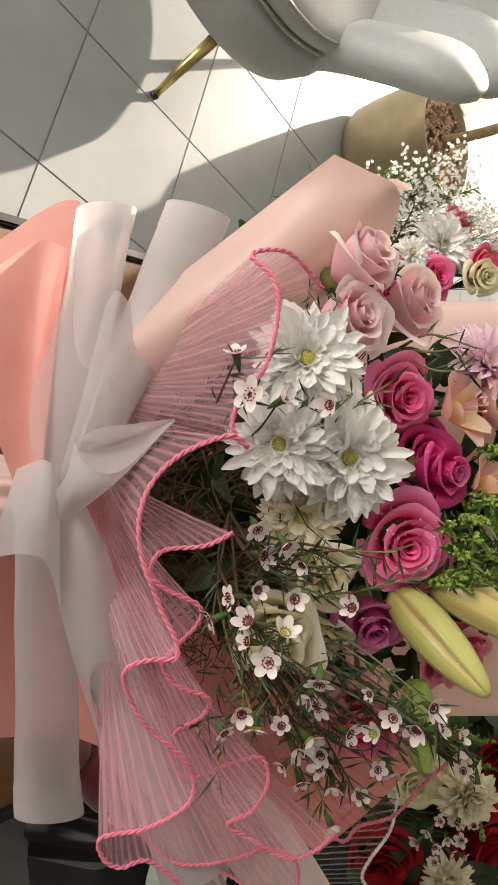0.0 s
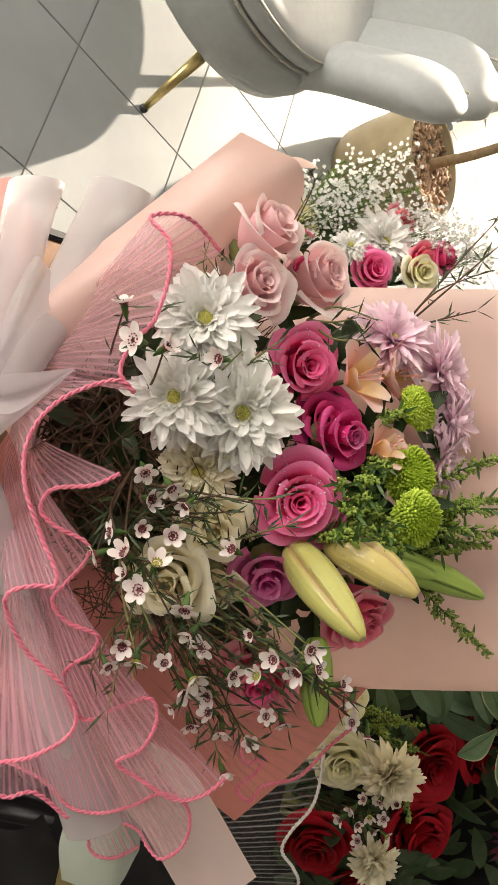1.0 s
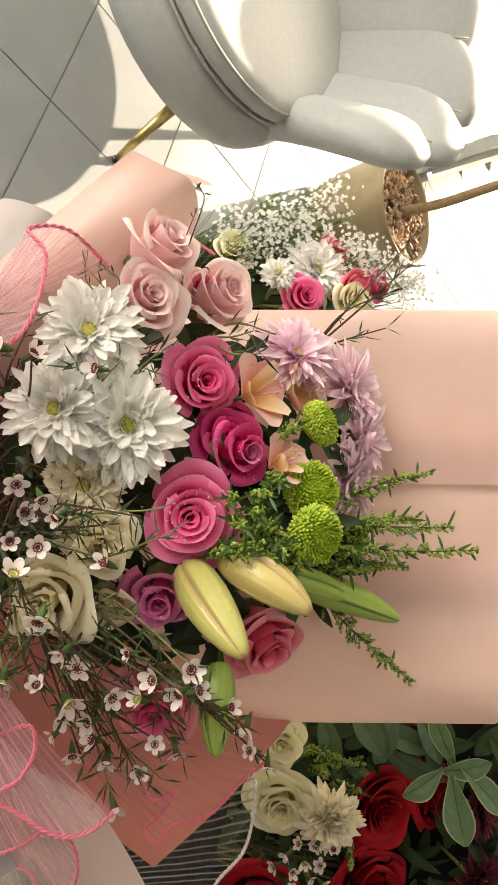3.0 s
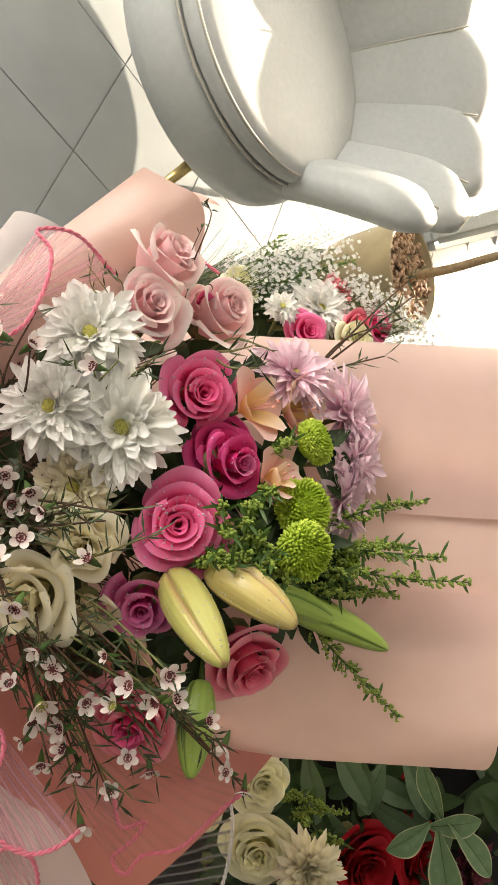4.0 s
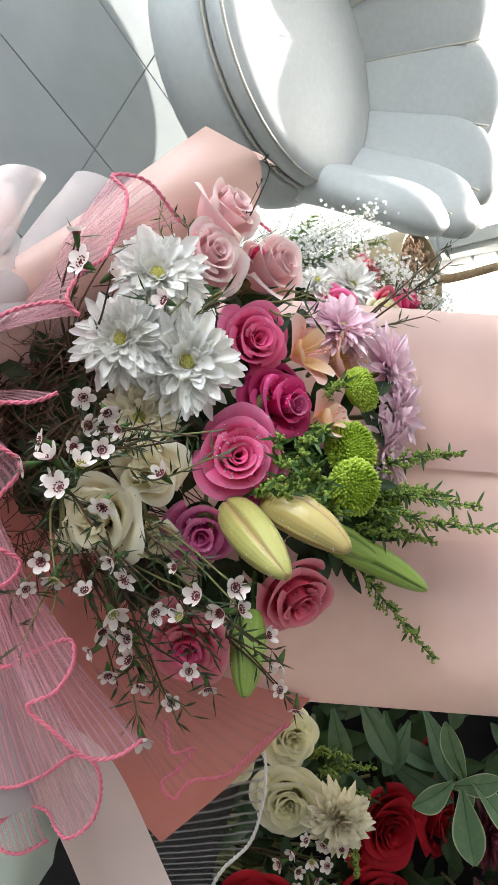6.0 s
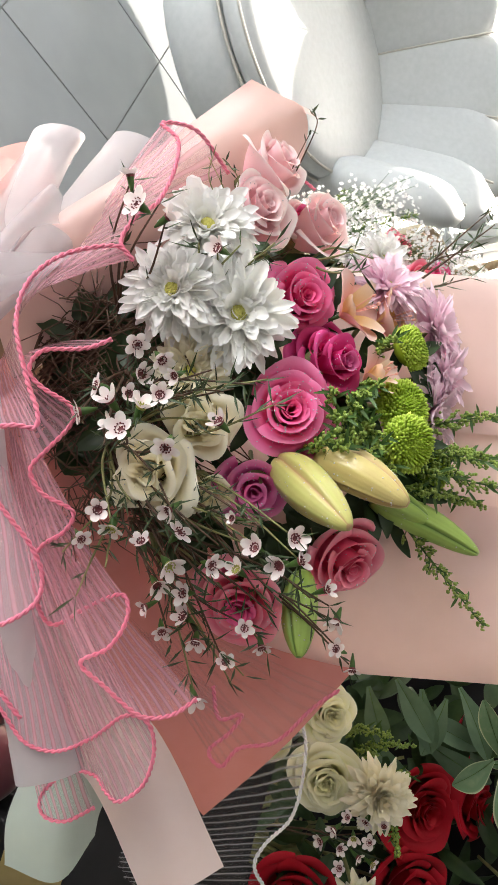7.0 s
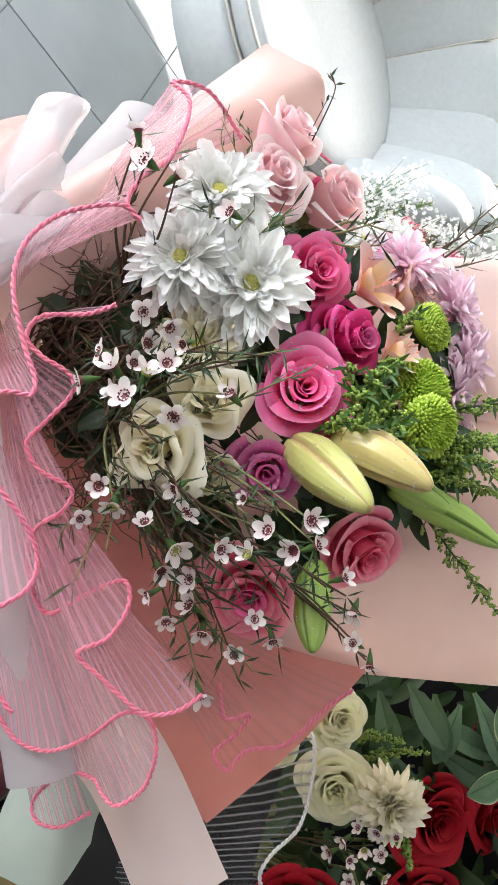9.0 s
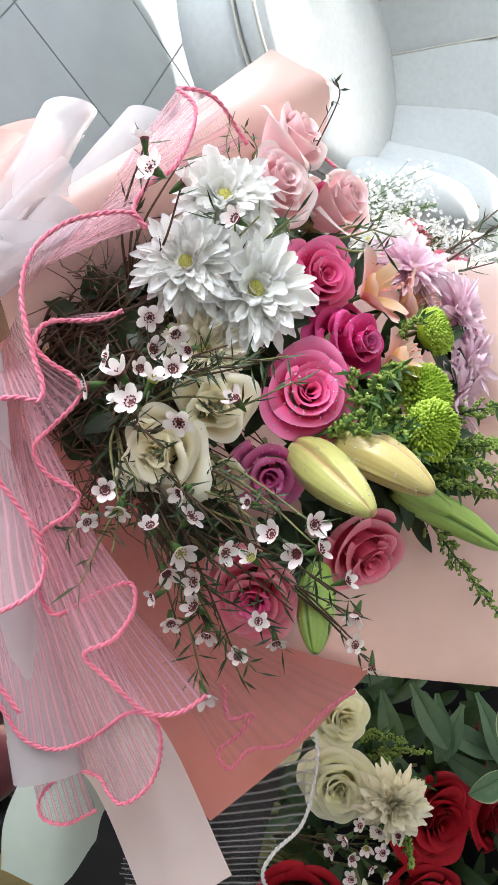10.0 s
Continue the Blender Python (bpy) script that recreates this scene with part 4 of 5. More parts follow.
def sprig(root, tips, seed, blooms=(), needles=60, label="waxflower sprig with dark needle leaves and white blooms", thick=0.12, group="sprigs of the pink bouquet", long=(1.0, 2.2)):
    """Wiry stems from a root to several tips, with needle leaves and blooms at the ends."""
    r1 = random.Random(seed)
    d = thing("waxflower_sprig", label, "waxflower", LEANING, group)
    R0 = V(*root)
    stems, leaf = bmesh.new(), bmesh.new()
    paths = []
    for t in tips:
        T = V(*t)
        mid = R0.lerp(T, 0.55) + V(r1.uniform(-1, 1), r1.uniform(-1, 1), r1.uniform(-0.6, 0.9))
        p = smooth_path([R0, mid, T], 14)
        tube(stems, p, thick, thick * 0.45, 5)
        paths.append(p)
    for _ in range(needles):
        p = r1.choice(paths)
        i = r1.randrange(6, 15)
        ax = (p[min(i + 1, 14)] - p[max(0, i - 1)]).normalized()
        side = V(r1.uniform(-1, 1), r1.uniform(-1, 1), r1.uniform(-0.6, 0.9)).normalized()
        needle(leaf, p[i], ax * 0.9 + side, r1.uniform(*long), r1.uniform(0.075, 0.12))
    part("stem", stems, M_TWIG if seed % 2 else M_STEM, d, scale=0.01)
    part("needles", leaf, M_NEEDLE, d, "dark green needle leaves", scale=0.01)["kind"] = "stuff"
    for i, (T, face, size) in enumerate(blooms):
        wax_bloom(d, V(*T), face, size, M_WAXEYE_GREEN if (seed + i) % 7 == 0 else M_WAXEYE, seed * 50 + i)
    return d


def goldenrod(root, tip, seed, frame_m=LEANING, dense=1.0, group="sprigs of the pink bouquet", bead=0.17):
    """A feathery green sprig: side shoots with beadlike buds and slim leaves."""
    r1 = random.Random(seed)
    d = thing("goldenrod_sprig", "feathery green goldenrod sprig with tight yellow green buds", "goldenrod", frame_m, group)
    A, B = V(*root), V(*tip)
    p = smooth_path([A, A.lerp(B, 0.5) + V(r1.uniform(-0.6, 0.6), r1.uniform(-0.6, 0.6), 0.4), B], 24)
    st, be, lf = tube(bmesh.new(), p, 0.11, 0.05, 5), bmesh.new(), bmesh.new()
    ln = (B - A).length
    ax = (B - A).normalized()
    for i in range(3, 25):
        for s in range(max(1, int(2 * dense))):
            side = V(r1.uniform(-1, 1), r1.uniform(-1, 1), r1.uniform(-0.5, 1))
            side = (side - ax * side.dot(ax)).normalized()
            L1 = (0.55 + 0.045 * ln) * (1.25 - 0.9 * i / 24) * r1.uniform(0.6, 1.2)
            q = p[min(i, 24)]
            e = q + (side + ax * 0.9).normalized() * L1
            tube(st, [q, q.lerp(e, 0.5) + side * 0.06, e], 0.05, 0.035, 4)
            for k in range(int(2 + L1 * 3)):
                t = 0.35 + 0.65 * r1.random()
                ball(be, q.lerp(e, t) + V(r1.uniform(-1, 1), r1.uniform(-1, 1), r1.uniform(-1, 1)) * 0.13, bead * r1.uniform(0.55, 1.0) * 0.62, 1.35, 1)
        if i % 2:
            side = V(r1.uniform(-1, 1), r1.uniform(-1, 1), r1.uniform(-0.3, 0.6))
            m = Matrix.Translation(p[min(i, 24)]) @ (side + ax * 0.7).normalized().to_track_quat("Y", "Z").to_matrix().to_4x4()
            leaf_mesh(lf, m, r1.uniform(0.8, 1.7), 0.24, nu=4, nv=2)
    part("stem", st, M_SPRIG, d, scale=0.01)
    part("bud_spray", be, M_BEAD, d, "yellow green bead buds", scale=0.01)["kind"] = "stuff"
    part("leaf_spray", lf, M_SPRIG, d, scale=0.01)
    return d


G1 = "flowers of the pink bouquet"
PINK = "pink garden rose beaded with water drops"
rose("rose", PINK, spot(-2.5, 4.2, -1.2, (0.12, 0.05, 1), 20), 3.85, P_PINK, P_PINK, 16, 1.0, 520, G1, 1)
rose("rose", PINK, spot(-1.7, -5.3, -5.2, (0.45, 0.05, 0.9), 80), 3.5, P_PINK, P_PINK, 15, 0.8, 400, G1, 2)
rose("rose", "mauve pink rose with deep pink outer petals", spot(1.4, -0.3, -4.4, (0.65, 0.05, 0.75), 150), 2.8, P_HOT, P_MAUVE, 11, 0.55, 160, G1, 3)
rose("rose", "deep pink rose tucked between paler ones", spot(-0.3, -1.5, -6.0, (0.2, -0.1, 1), 10), 3.0, P_HOT, P_HOT, 13, 1.0, 60, G1, 4)
rose("rose", "mauve purple rose with folded outer petals", spot(-4.6, 9.9, -1.8, (0.05, 0.35, 0.9), 50), 3.0, P_MAUVE, P_MAUVE, 11, 0.65, 180, G1, 5)
rose("rose", "coral pink rose half hidden by lily buds", spot(2.9, 14.4, -7.4, (0.45, 0.55, 0.75), 200), 3.7, P_CORAL, P_CORAL, 16, 0.75, 200, G1, 6)
rose("rose", "coral pink rose beside waxflower sprigs", spot(-5.1, 17.6, -3.0, (-0.05, 0.35, 0.95), 110), 3.5, P_CORAL, P_PINK, 16, 0.85, 200, G1, 7)
BL = "blush spray rose with cream outer petals"
rose("rose", BL, spot(-4.0, -15.4, -3.6, (0.70, -0.40, 0.60), 0), 3.4, P_BLUSH, P_BLUSH, 12, 0.35, 40, G1, 8)
rose("rose", BL, spot(-5.1, -10.8, -2.2, (0.62, -0.15, 0.76), 70), 3.5, P_BLUSH, P_BLUSH, 13, 0.40, 60, G1, 9)
rose("rose", BL, spot(0.0, -12.6, -7.2, (0.68, -0.15, 0.70), 140), 3.7, P_BLUSH, P_BLUSH, 13, 0.38, 60, G1, 10)
rose("rose", BL, spot(-2.4, -13.0, -8.0, (0.5, -0.2, 0.85), 240), 2.3, P_BLUSH, P_PINK, 13, 0.45, 20, G1, 11)
rose("rose", "ruffled cream lisianthus in full bloom", spot(-11.4, 9.3, 1.6, (-0.15, 0.15, 1), 33), 3.3, P_CREAM, P_CREAM, 15, 1.05, 40, G1, 12, wavy=1.9)
rose("rose", "ruffled cream lisianthus in full bloom", spot(-8.2, 6.0, 0.4, (0.2, 0.1, 1), 133), 2.7, P_CREAM, P_CREAM, 12, 1.0, 10, G1, 13, wavy=2.0)
rose("rose", "half-closed cream lisianthus beside a rose", spot(-7.6, 10.6, -1.2, (0.3, 0.5, 0.7), 213), 2.1, P_CREAM, P_CREAM, 9, 0.5, 0, G1, 14, wavy=1.5)
WD1 = "white double chrysanthemum with a yellow green centre"
daisy("chrysanthemum", WD1, spot(-9.1, -7.8, -0.8, (0.05, -0.25, 1), 10), 3.7, P_WHITE, G1, 1)
daisy("chrysanthemum", WD1, spot(-10.8, -2.7, 0.4, (-0.15, 0.0, 1), 50), 3.5, P_WHITE, G1, 2)
daisy("chrysanthemum", WD1, spot(-6.5, -1.8, -0.7, (0.12, 0.05, 1), 90), 3.9, P_WHITE, G1, 3)
daisy("chrysanthemum", "cream chrysanthemum beneath whiter ones", spot(-9.4, 2.0, -1.6, (-0.1, 0.3, 1), 130), 2.9, P_CREAM, G1, 4)
LI = "lilac chrysanthemum with narrow pointed petals"
RAYS = ((28, 0.3, 1.0, 0.10, 0), (26, 0.3, 0.95, 0.35, 0), (22, 0.3, 0.85, 0.62, 0), (16, 0.3, 0.65, 0.95, 0), (9, 0.3, 0.45, 1.2, 0))
daisy("chrysanthemum", LI, spot(4.6, -7.8, -9.4, (0.35, -0.45, 0.8), 10), 3.8, P_LILAC, G1, 5, RAYS, 0.42, 0.08, 0.25)
daisy("chrysanthemum", LI, spot(9.0, -5.4, -12.2, (0.75, -0.20, 0.6), 40), 4.2, P_LILAC, G1, 6, RAYS, 0.42, 0.08, 0.25)
daisy("chrysanthemum", LI, spot(9.8, -1.6, -12.0, (0.80, 0.0, 0.55), 20), 3.6, P_LILAC, G1, 8, RAYS, 0.42, 0.08, 0.25)
daisy("chrysanthemum", LI, spot(8.8, 1.5, -11.4, (0.75, 0.15, 0.6), 80), 4.0, P_LILAC, G1, 7, RAYS, 0.42, 0.08, 0.25)
button(spot(6.3, -2.5, -7.6, (0.9, -0.35, 0.35)), 1.7, 1)
button(spot(5.6, 2.4, -6.6, (0.5, -0.2, 0.8)), 2.1, 2)
button(spot(5.7, 5.4, -4.6, (0.55, 0.2, 0.8)), 2.0, 3)
button(spot(9.2, 6.2, -11.6, (0.9, 0.1, 0.4)), 1.7, 4)
lily_bud((-2.9, 7.6, -3.7), (1.1, 11.8, 2.9), 3.1, M_BUD, "closed yellow green lily bud beaded with water", 120, 1)
lily_bud((-0.4, 6.9, -3.6), (5.2, 9.9, -0.8), 3.0, M_BUDGOLD, "closed straw yellow lily bud beaded with water", 90, 2)
lily_bud((4.2, 9.0, -8.4), (12.8, 12.4, -11.1), 2.5, M_BUDGREEN, "long green lily bud over pink paper", 40, 3)
lily_bud((3.6, 8.4, -6.6), (8.6, 10.4, -9.0), 2.0, M_BUDGREEN, "short green lily bud beside a longer one", 20, 4)
lily_bud((-0.8, 14.9, -7.0), (-0.9, 20.2, -3.9), 2.5, M_BUDGREEN, "green lily bud hanging over the wrap", 60, 5)


def alstroemeria(m, R, seed, closed=0.0, group=G1):
    d = thing("alstroemeria", "peach alstroemeria with yellow streaked inner petals", "alstroemeria", m, group)
    r1 = random.Random(seed)
    for k in range(6):
        th = 2 * math.pi * k / 6 + r1.uniform(-0.2, 0.2)
        inner = k % 2
        el = min(1.5, (1.05 if inner else 0.72) + closed + r1.uniform(-0.2, 0.2))
        ln, wd = R * (1.15 if inner else 1.1), R * (0.30 if inner else 0.62)

        def f(a, b):
            s = 2 * b - 1
            w = wd * math.sin(math.pi * min(1, 0.06 + 0.86 * a ** 0.9)) ** 0.8
            x = 0.15 + ln * a * math.cos(el) + 0.5 * a ** 3
            z = -R * 0.8 + ln * a * math.sin(el) - 0.25 * a ** 3 + 0.30 * s * s * w
            y = s * w
            return x * math.cos(th) - y * math.sin(th), x * math.sin(th) + y * math.cos(th), z, a * a
        part("petal", sheet(f, 9, 6, names=("rim",)), P_YELLOW if inner else P_PEACH, d, scale=0.01)
    st = bmesh.new()
    for k in range(4):
        q = r1.uniform(0, 6)
        e = V(0.5 * math.cos(q), 0.5 * math.sin(q), 0.7)
        tube(st, [V(0, 0, -R * 0.7), e], 0.04, 0.03, 4)
        ball(st, e, 0.11, 1.8)
    part("stamen", st, P_PEACH, d, scale=0.01)
    part("stem", tube(bmesh.new(), [V(0, 0, -R * 0.7), V(0, 0, -R * 0.7 - 5)], 0.16, 0.14, 6), M_SPRIG, d, scale=0.01)
    return d


alstroemeria(spot(2.6, -4.8, -5.4, (0.8, -0.2, 0.6), 20), 2.9, 1)
alstroemeria(spot(5.8, -5.2, -8.2, (0.8, -0.1, 0.55), 75), 2.8, 2)
alstroemeria(spot(4.0, 0.3, -4.9, (0.7, -0.3, 0.65), 40), 2.2, 3, 0.35)

for k, (root, tip) in enumerate((((6, 6, -9), (19.2, 7.2, -12.6)), ((6, 4, -9), (15.8, 1.0, -13.2)), ((7, 6, -9), (14.4, 4.8, -12.5)), ((7, 7, -9), (13.6, 8.6, -13)), ((6, 10, -9), (14.3, 18.0, -14.2)),
                                 ((0, 4, -5), (1.0, 4.6, -0.8)), ((1, 5, -5), (2.8, 4.6, -2.0)), ((0, 6, -5), (1.2, 6.6, -0.6)), ((2, 5, -6), (3.6, 6.4, -2.0)), ((2, 3, -6), (2.6, 2.6, -2.4)), ((3, -1, -7), (4.6, -2.0, -4.2)), ((1, 5, -6), (0.2, 2.6, -1.8)), ((3, 7, -6), (4.6, 7.6, -3.6)), ((0, 5, -5), (2.2, 5.6, -0.9)), ((0, 6, -5), (3.2, 7.4, -1.6)), ((-1, 6, -5), (0.4, 5.6, 0.2)), ((1, 4, -6), (1.8, 3.6, -1.6)), ((2, 4, -6), (3.8, 5.4, -2.2)), ((2, 2, -7), (3.4, 1.6, -3.4)), ((6, 6, -9), (10.6, 6.6, -8.4)), ((6, 8, -9), (10.0, 8.4, -9)), ((8, 5, -9), (17.4, 5.4, -13)))):
    goldenrod(root, tip, 40 + k, dense=1.4 if k > 4 else 1.6, bead=0.25)

ROOT = (-15, 7, -4)
sprig((-15, -2, -3), [(-13.2, -7.6, 5.2), (-12.5, -5.6, 5.8), (-10.9, -5.3, 5.0), (-11.5, -8, 3)], 1,
      [((-13.2, -7.7, 5.4), (-0.2, -0.8, 0.5), 1.0), ((-12.4, -5.6, 6.1), (-0.1, -0.1, 1), 1.15), ((-10.8, -5.3, 5.3), (0.4, 0.2, 0.9), 0.95)], 26)
sprig((-10, -2, -3), [(-8.0, -5.0, 2.0), (-6.6, -5.6, 1.6), (-4.4, -6.2, 1.0), (-9.2, -5.4, 2)], 2, [((-7.9, -5.0, 2.2), (0, 0.1, 1), 1.0)], 34)
sprig(ROOT, [(-10.6, 2.8, 3.4), (-12.0, 1.9, 3.2), (-11.6, 3.6, 3), (-12.6, 3.0, 2)], 3, [((-10.6, 2.8, 3.6), (0.1, 0.1, 1), 1.05), ((-12.2, 1.9, 3.4), (0, -0.1, 1), 1.0), ((-11.9, 3.6, 2.8), (-0.3, 0.3, 0.8), 0.9)], 30)
sprig(ROOT, [(-6.8, 6.3, 3.6), (-4.2, 3.4, 3.0), (-3.8, 5.0, 3.2), (-8, 4.5, 3.5)], 4, [((-6.8, 6.4, 3.8), (0.35, 0.15, 0.9), 1.1)], 44)
sprig(ROOT, [(-9.1, 8.7, 8.2), (-11.6, 7.9, 7.6), (-10.9, 6.7, 7.2), (-12.4, 6.4, 6.6), (-10.0, 9.8, 6.6)], 5,
      [((-9.1, 8.7, 8.5), (0.1, 0.0, 1), 1.15), ((-11.6, 7.9, 8.0), (-0.2, 0.1, 1), 1.1), ((-10.8, 6.6, 7.5), (0, -0.3, 0.9), 1.0), ((-12.6, 6.2, 6.8), (-0.6, -0.3, 0.7), 1.0), ((-12.6, 7.4, 6.4), (-0.7, 0.2, 0.6), 0.9)], 46)
sprig(ROOT, [(-13.0, 12.0, 4.6), (-12.3, 12.9, 4.4), (-11.5, 11.3, 4)], 6, [((-13.1, 12.0, 4.8), (-0.1, 0.4, 0.9), 1.0), ((-12.3, 12.9, 4.6), (0.1, 0.6, 0.8), 1.0), ((-14.2, 13.6, 3.6), (-0.5, 0.4, 0.7), 0.8)], 34)
sprig(ROOT, [(-9.2, 14.8, 1.8), (-9.8, 16.0, 0.8), (-8.6, 13.0, 2.0), (-8.4, 16.4, 0.6), (-8.2, 17.8, -0.6)], 7,
      [((-9.2, 14.8, 2.2), (0, 0.1, 1), 1.15), ((-10.0, 16.0, 1.0), (-0.3, 0.4, 0.9), 1.0), ((-8.8, 12.9, 2.2), (0.2, -0.3, 0.9), 1.0), ((-8.3, 16.4, 0.8), (0.3, 0.3, 0.9), 1.0), ((-8.3, 17.9, -0.4), (0, 0.6, 0.8), 0.95), ((-10.6, 17.4, 0.2), (-0.4, 0.5, 0.8), 0.9)], 60)
sprig(ROOT, [(-4.2, 13.4, 2.0), (-2.0, 12.6, 2.2), (-1.6, 13.9, 2.0), (-2.6, 14.2, 1.6), (-5.4, 12.0, 2.4)], 8,
      [((-4.2, 13.4, 2.3), (-0.1, 0.4, 0.9), 1.0), ((-2.0, 12.7, 2.5), (0.4, 0.1, 0.9), 1.0), ((-1.6, 14.0, 2.3), (0.5, 0.4, 0.8), 1.0), ((-2.7, 14.3, 1.8), (0.1, 0.6, 0.8), 0.95), ((-5.6, 11.8, 2.6), (0, 0.2, 0.9), 0.7)], 60)
sprig((-10, 14, -6), [(1.2, 17.6, -2.2), (1.5, 19.3, -3.2), (2.4, 20.4, -3.8), (0.4, 18.4, -3)], 9, [((1.2, 17.5, -1.9), (0.4, 0.3, 0.8), 1.05), ((1.5, 19.4, -2.9), (0.4, 0.6, 0.7), 1.0), ((2.6, 20.6, -3.6), (0.3, 0.7, 0.5), 0.8)], 34)
sprig((-12, 12, -5), [(-7.4, 23.0, -3.0), (-4.4, 21.6, -3.6), (-3.0, 20.0, -3.2), (-5.2, 22.2, -4)], 10, [((-7.4, 23.1, -2.8), (0, 0.2, 1), 1.1), ((-3.4, 19.6, -3.0), (0, 0.7, 0.7), 0.8), ((-5.6, 20.6, -2.0), (0, 0.5, 0.8), 0.8)], 40)
sprig((-14, 5, -4), [(-10.5, 5.0, 3.6), (-8.6, 4.6, 3.4), (-12.0, 4.8, 3.2), (-7.0, 4.4, 3.4)], 11, [((-12.2, 5.2, 4.2), (-0.4, 0, 0.9), 0.95)], 50)
sprig((-2, -9, -8), [(1.4, -8.8, -5.0), (3.0, -8.8, -6.2), (2.0, -7.2, -5.0)], 12, (), 26, "waxflower twig of bare dark needles")
sprig((6, -9, -15), [(15.6, -20.0, -18.4), (15.0, -17.0, -15.5), (12.5, -14.0, -14.6), (12.2, -10.8, -13.2)], 13, (), 50, "waxflower twig of bare dark needles")
sprig((-8, -10, -3), [(-8.7, -12.4, 1.7), (-8.2, -11.4, 1.8), (-9.2, -11.8, 1.2)], 14, (), 10, "waxflower twig of bare dark needles", 0.06, long=(0.6, 1.3))
sprig((-3.4, -15, -6), [(-2.6, -18.0, -2.4), (-2.4, -16.8, -2.8)], 15, (), 10, "waxflower twig of bare dark needles", 0.06, long=(0.6, 1.2))
sprig((-13, 10, -4), [(-15.6, 14.5, 2.0), (-14.6, 17.0, 1.6), (-13.0, 15.2, 1.8)], 16, (), 30, "waxflower twig of bare dark needles")

sprig((-12, 10, -4), [(-6.8, 14.6, 1.4), (-6.0, 16.0, 0.8), (-3.6, 16.4, 0.2), (-7.4, 19.2, -1.0), (-6.0, 20.0, -1.6)], 17,
      [((-6.8, 14.6, 1.7), (0.1, 0.2, 0.9), 1.0), ((-7.6, 15.6, 1.2), (-0.3, 0.3, 0.9), 0.9), ((-7.5, 19.3, -0.8), (-0.2, 0.5, 0.8), 0.95), ((-6.2, 20.1, -1.4), (0.1, 0.6, 0.7), 0.9), ((-9.6, 18.8, -0.4), (-0.5, 0.4, 0.8), 0.9)][::2], 60)
sprig((-12, 8, -4), [(-6.4, 11.6, 2.2), (-4.0, 12.2, 2.6), (-9.2, 11.6, 3.2), (-3.0, 16.0, 0.6), (-0.6, 16.2, -0.8)], 19,
      [((-9.3, 11.6, 3.4), (-0.2, 0.4, 0.9), 0.9), ((-3.0, 16.0, 0.9), (0.2, 0.5, 0.8), 0.9), ((0.2, 15.6, 0.2), (0.5, 0.3, 0.8), 0.9), ((-3.4, 12.0, 2.8), (0.3, -0.2, 0.9), 0.7)][::2], 60)
sprig((-14, 2, -3), [(-12.2, 4.4, 4.4), (-13.4, 5.4, 5.6), (-14.6, 6.4, 5.0), (-12.8, 8.6, 6.4)], 23,
      [((-13.6, 5.2, 5.8), (-0.5, -0.2, 0.8), 1.0), ((-14.6, 6.6, 5.2), (-0.8, 0.1, 0.6), 0.9), ((-10.2, 5.4, 5.4), (0.1, -0.4, 0.9), 0.95)], 30)

sprig((-14, 3, -2), [(-9.8, 3.6, 3.8), (-7.6, 3.2, 3.4), (-6.2, 4.2, 3.2), (-5.0, 3.8, 3.0), (-9.0, 5.0, 4.0)], 25, [((-9.6, 3.8, 4.0), (0.2, 0.3, 0.9), 0.8)], 40)
sprig((-13, 9, -2), [(-9.6, 12.4, 3.0), (-7.8, 12.8, 2.6), (-6.4, 13.4, 2.2), (-10.8, 13.6, 2.8), (-5.2, 14.6, 1.2)], 27,
      [((-10.8, 13.6, 3.0), (-0.2, 0.5, 0.8), 0.9), ((-6.4, 13.4, 2.4), (0.2, 0.4, 0.9), 0.85), ((-5.2, 14.8, 1.4), (0.2, 0.6, 0.7), 0.85), ((-4.6, 15.4, 0.8), (0.3, 0.5, 0.7), 0.75)][::2], 40)
sprig((-13, 12, -4), [(-9.0, 19.6, -1.0), (-7.0, 18.0, -0.4), (-4.6, 18.2, -1.4), (-2.6, 17.6, -1.4), (0.6, 16.6, -1.0)], 29,
      [((-4.6, 18.4, -1.2), (0.1, 0.6, 0.7), 0.85), ((-2.8, 17.8, -1.2), (0.2, 0.5, 0.8), 0.8)][::2], 40)

# the dark tangle of stems and leaves under the blooms
tangle = thing("stem_tangle", "dark tangle of brown stems and leaves under the blooms", "stems", LEANING, kind="stuff")
bm, lf = bmesh.new(), bmesh.new()
for k in range(230):
    a = V(-21.5 + rnd.uniform(-1, 1.5), rnd.uniform(-3, 6), rnd.uniform(-10, -7.5))
    e = V(rnd.uniform(-17, -2), rnd.uniform(-11, 12), 0)
    e.z = -4.5 - 0.012 * (e.y - 3) ** 2 - 0.20 * max(0, e.x + 8) + rnd.uniform(-4, 2.4) * (1 if e.x < -8 else 0.4) - 1.0
    tube(bm, smooth_path([a, a.lerp(e, 0.3) + V(rnd.uniform(-1.5, 1.5), rnd.uniform(-2.5, 2.5), rnd.uniform(-1.5, 1.5)), a.lerp(e, 0.65) + V(rnd.uniform(-1.5, 1.5), rnd.uniform(-2.5, 2.5), rnd.uniform(-1.5, 1.5)), e], 9), rnd.uniform(0.05, 0.13), 0.05, 4)
for k in range(330):
    a = V(rnd.uniform(-19, -9), rnd.uniform(-4, 13), rnd.uniform(-6.5, -0.8))
    e = a + V(rnd.uniform(-3, 3), rnd.uniform(-3, 3), rnd.uniform(-1, 1.5))
    tube(bm, [a, a.lerp(e, 0.5) + V(rnd.uniform(-0.5, 0.5), rnd.uniform(-0.5, 0.5), 0), e], 0.06, 0.035, 4)
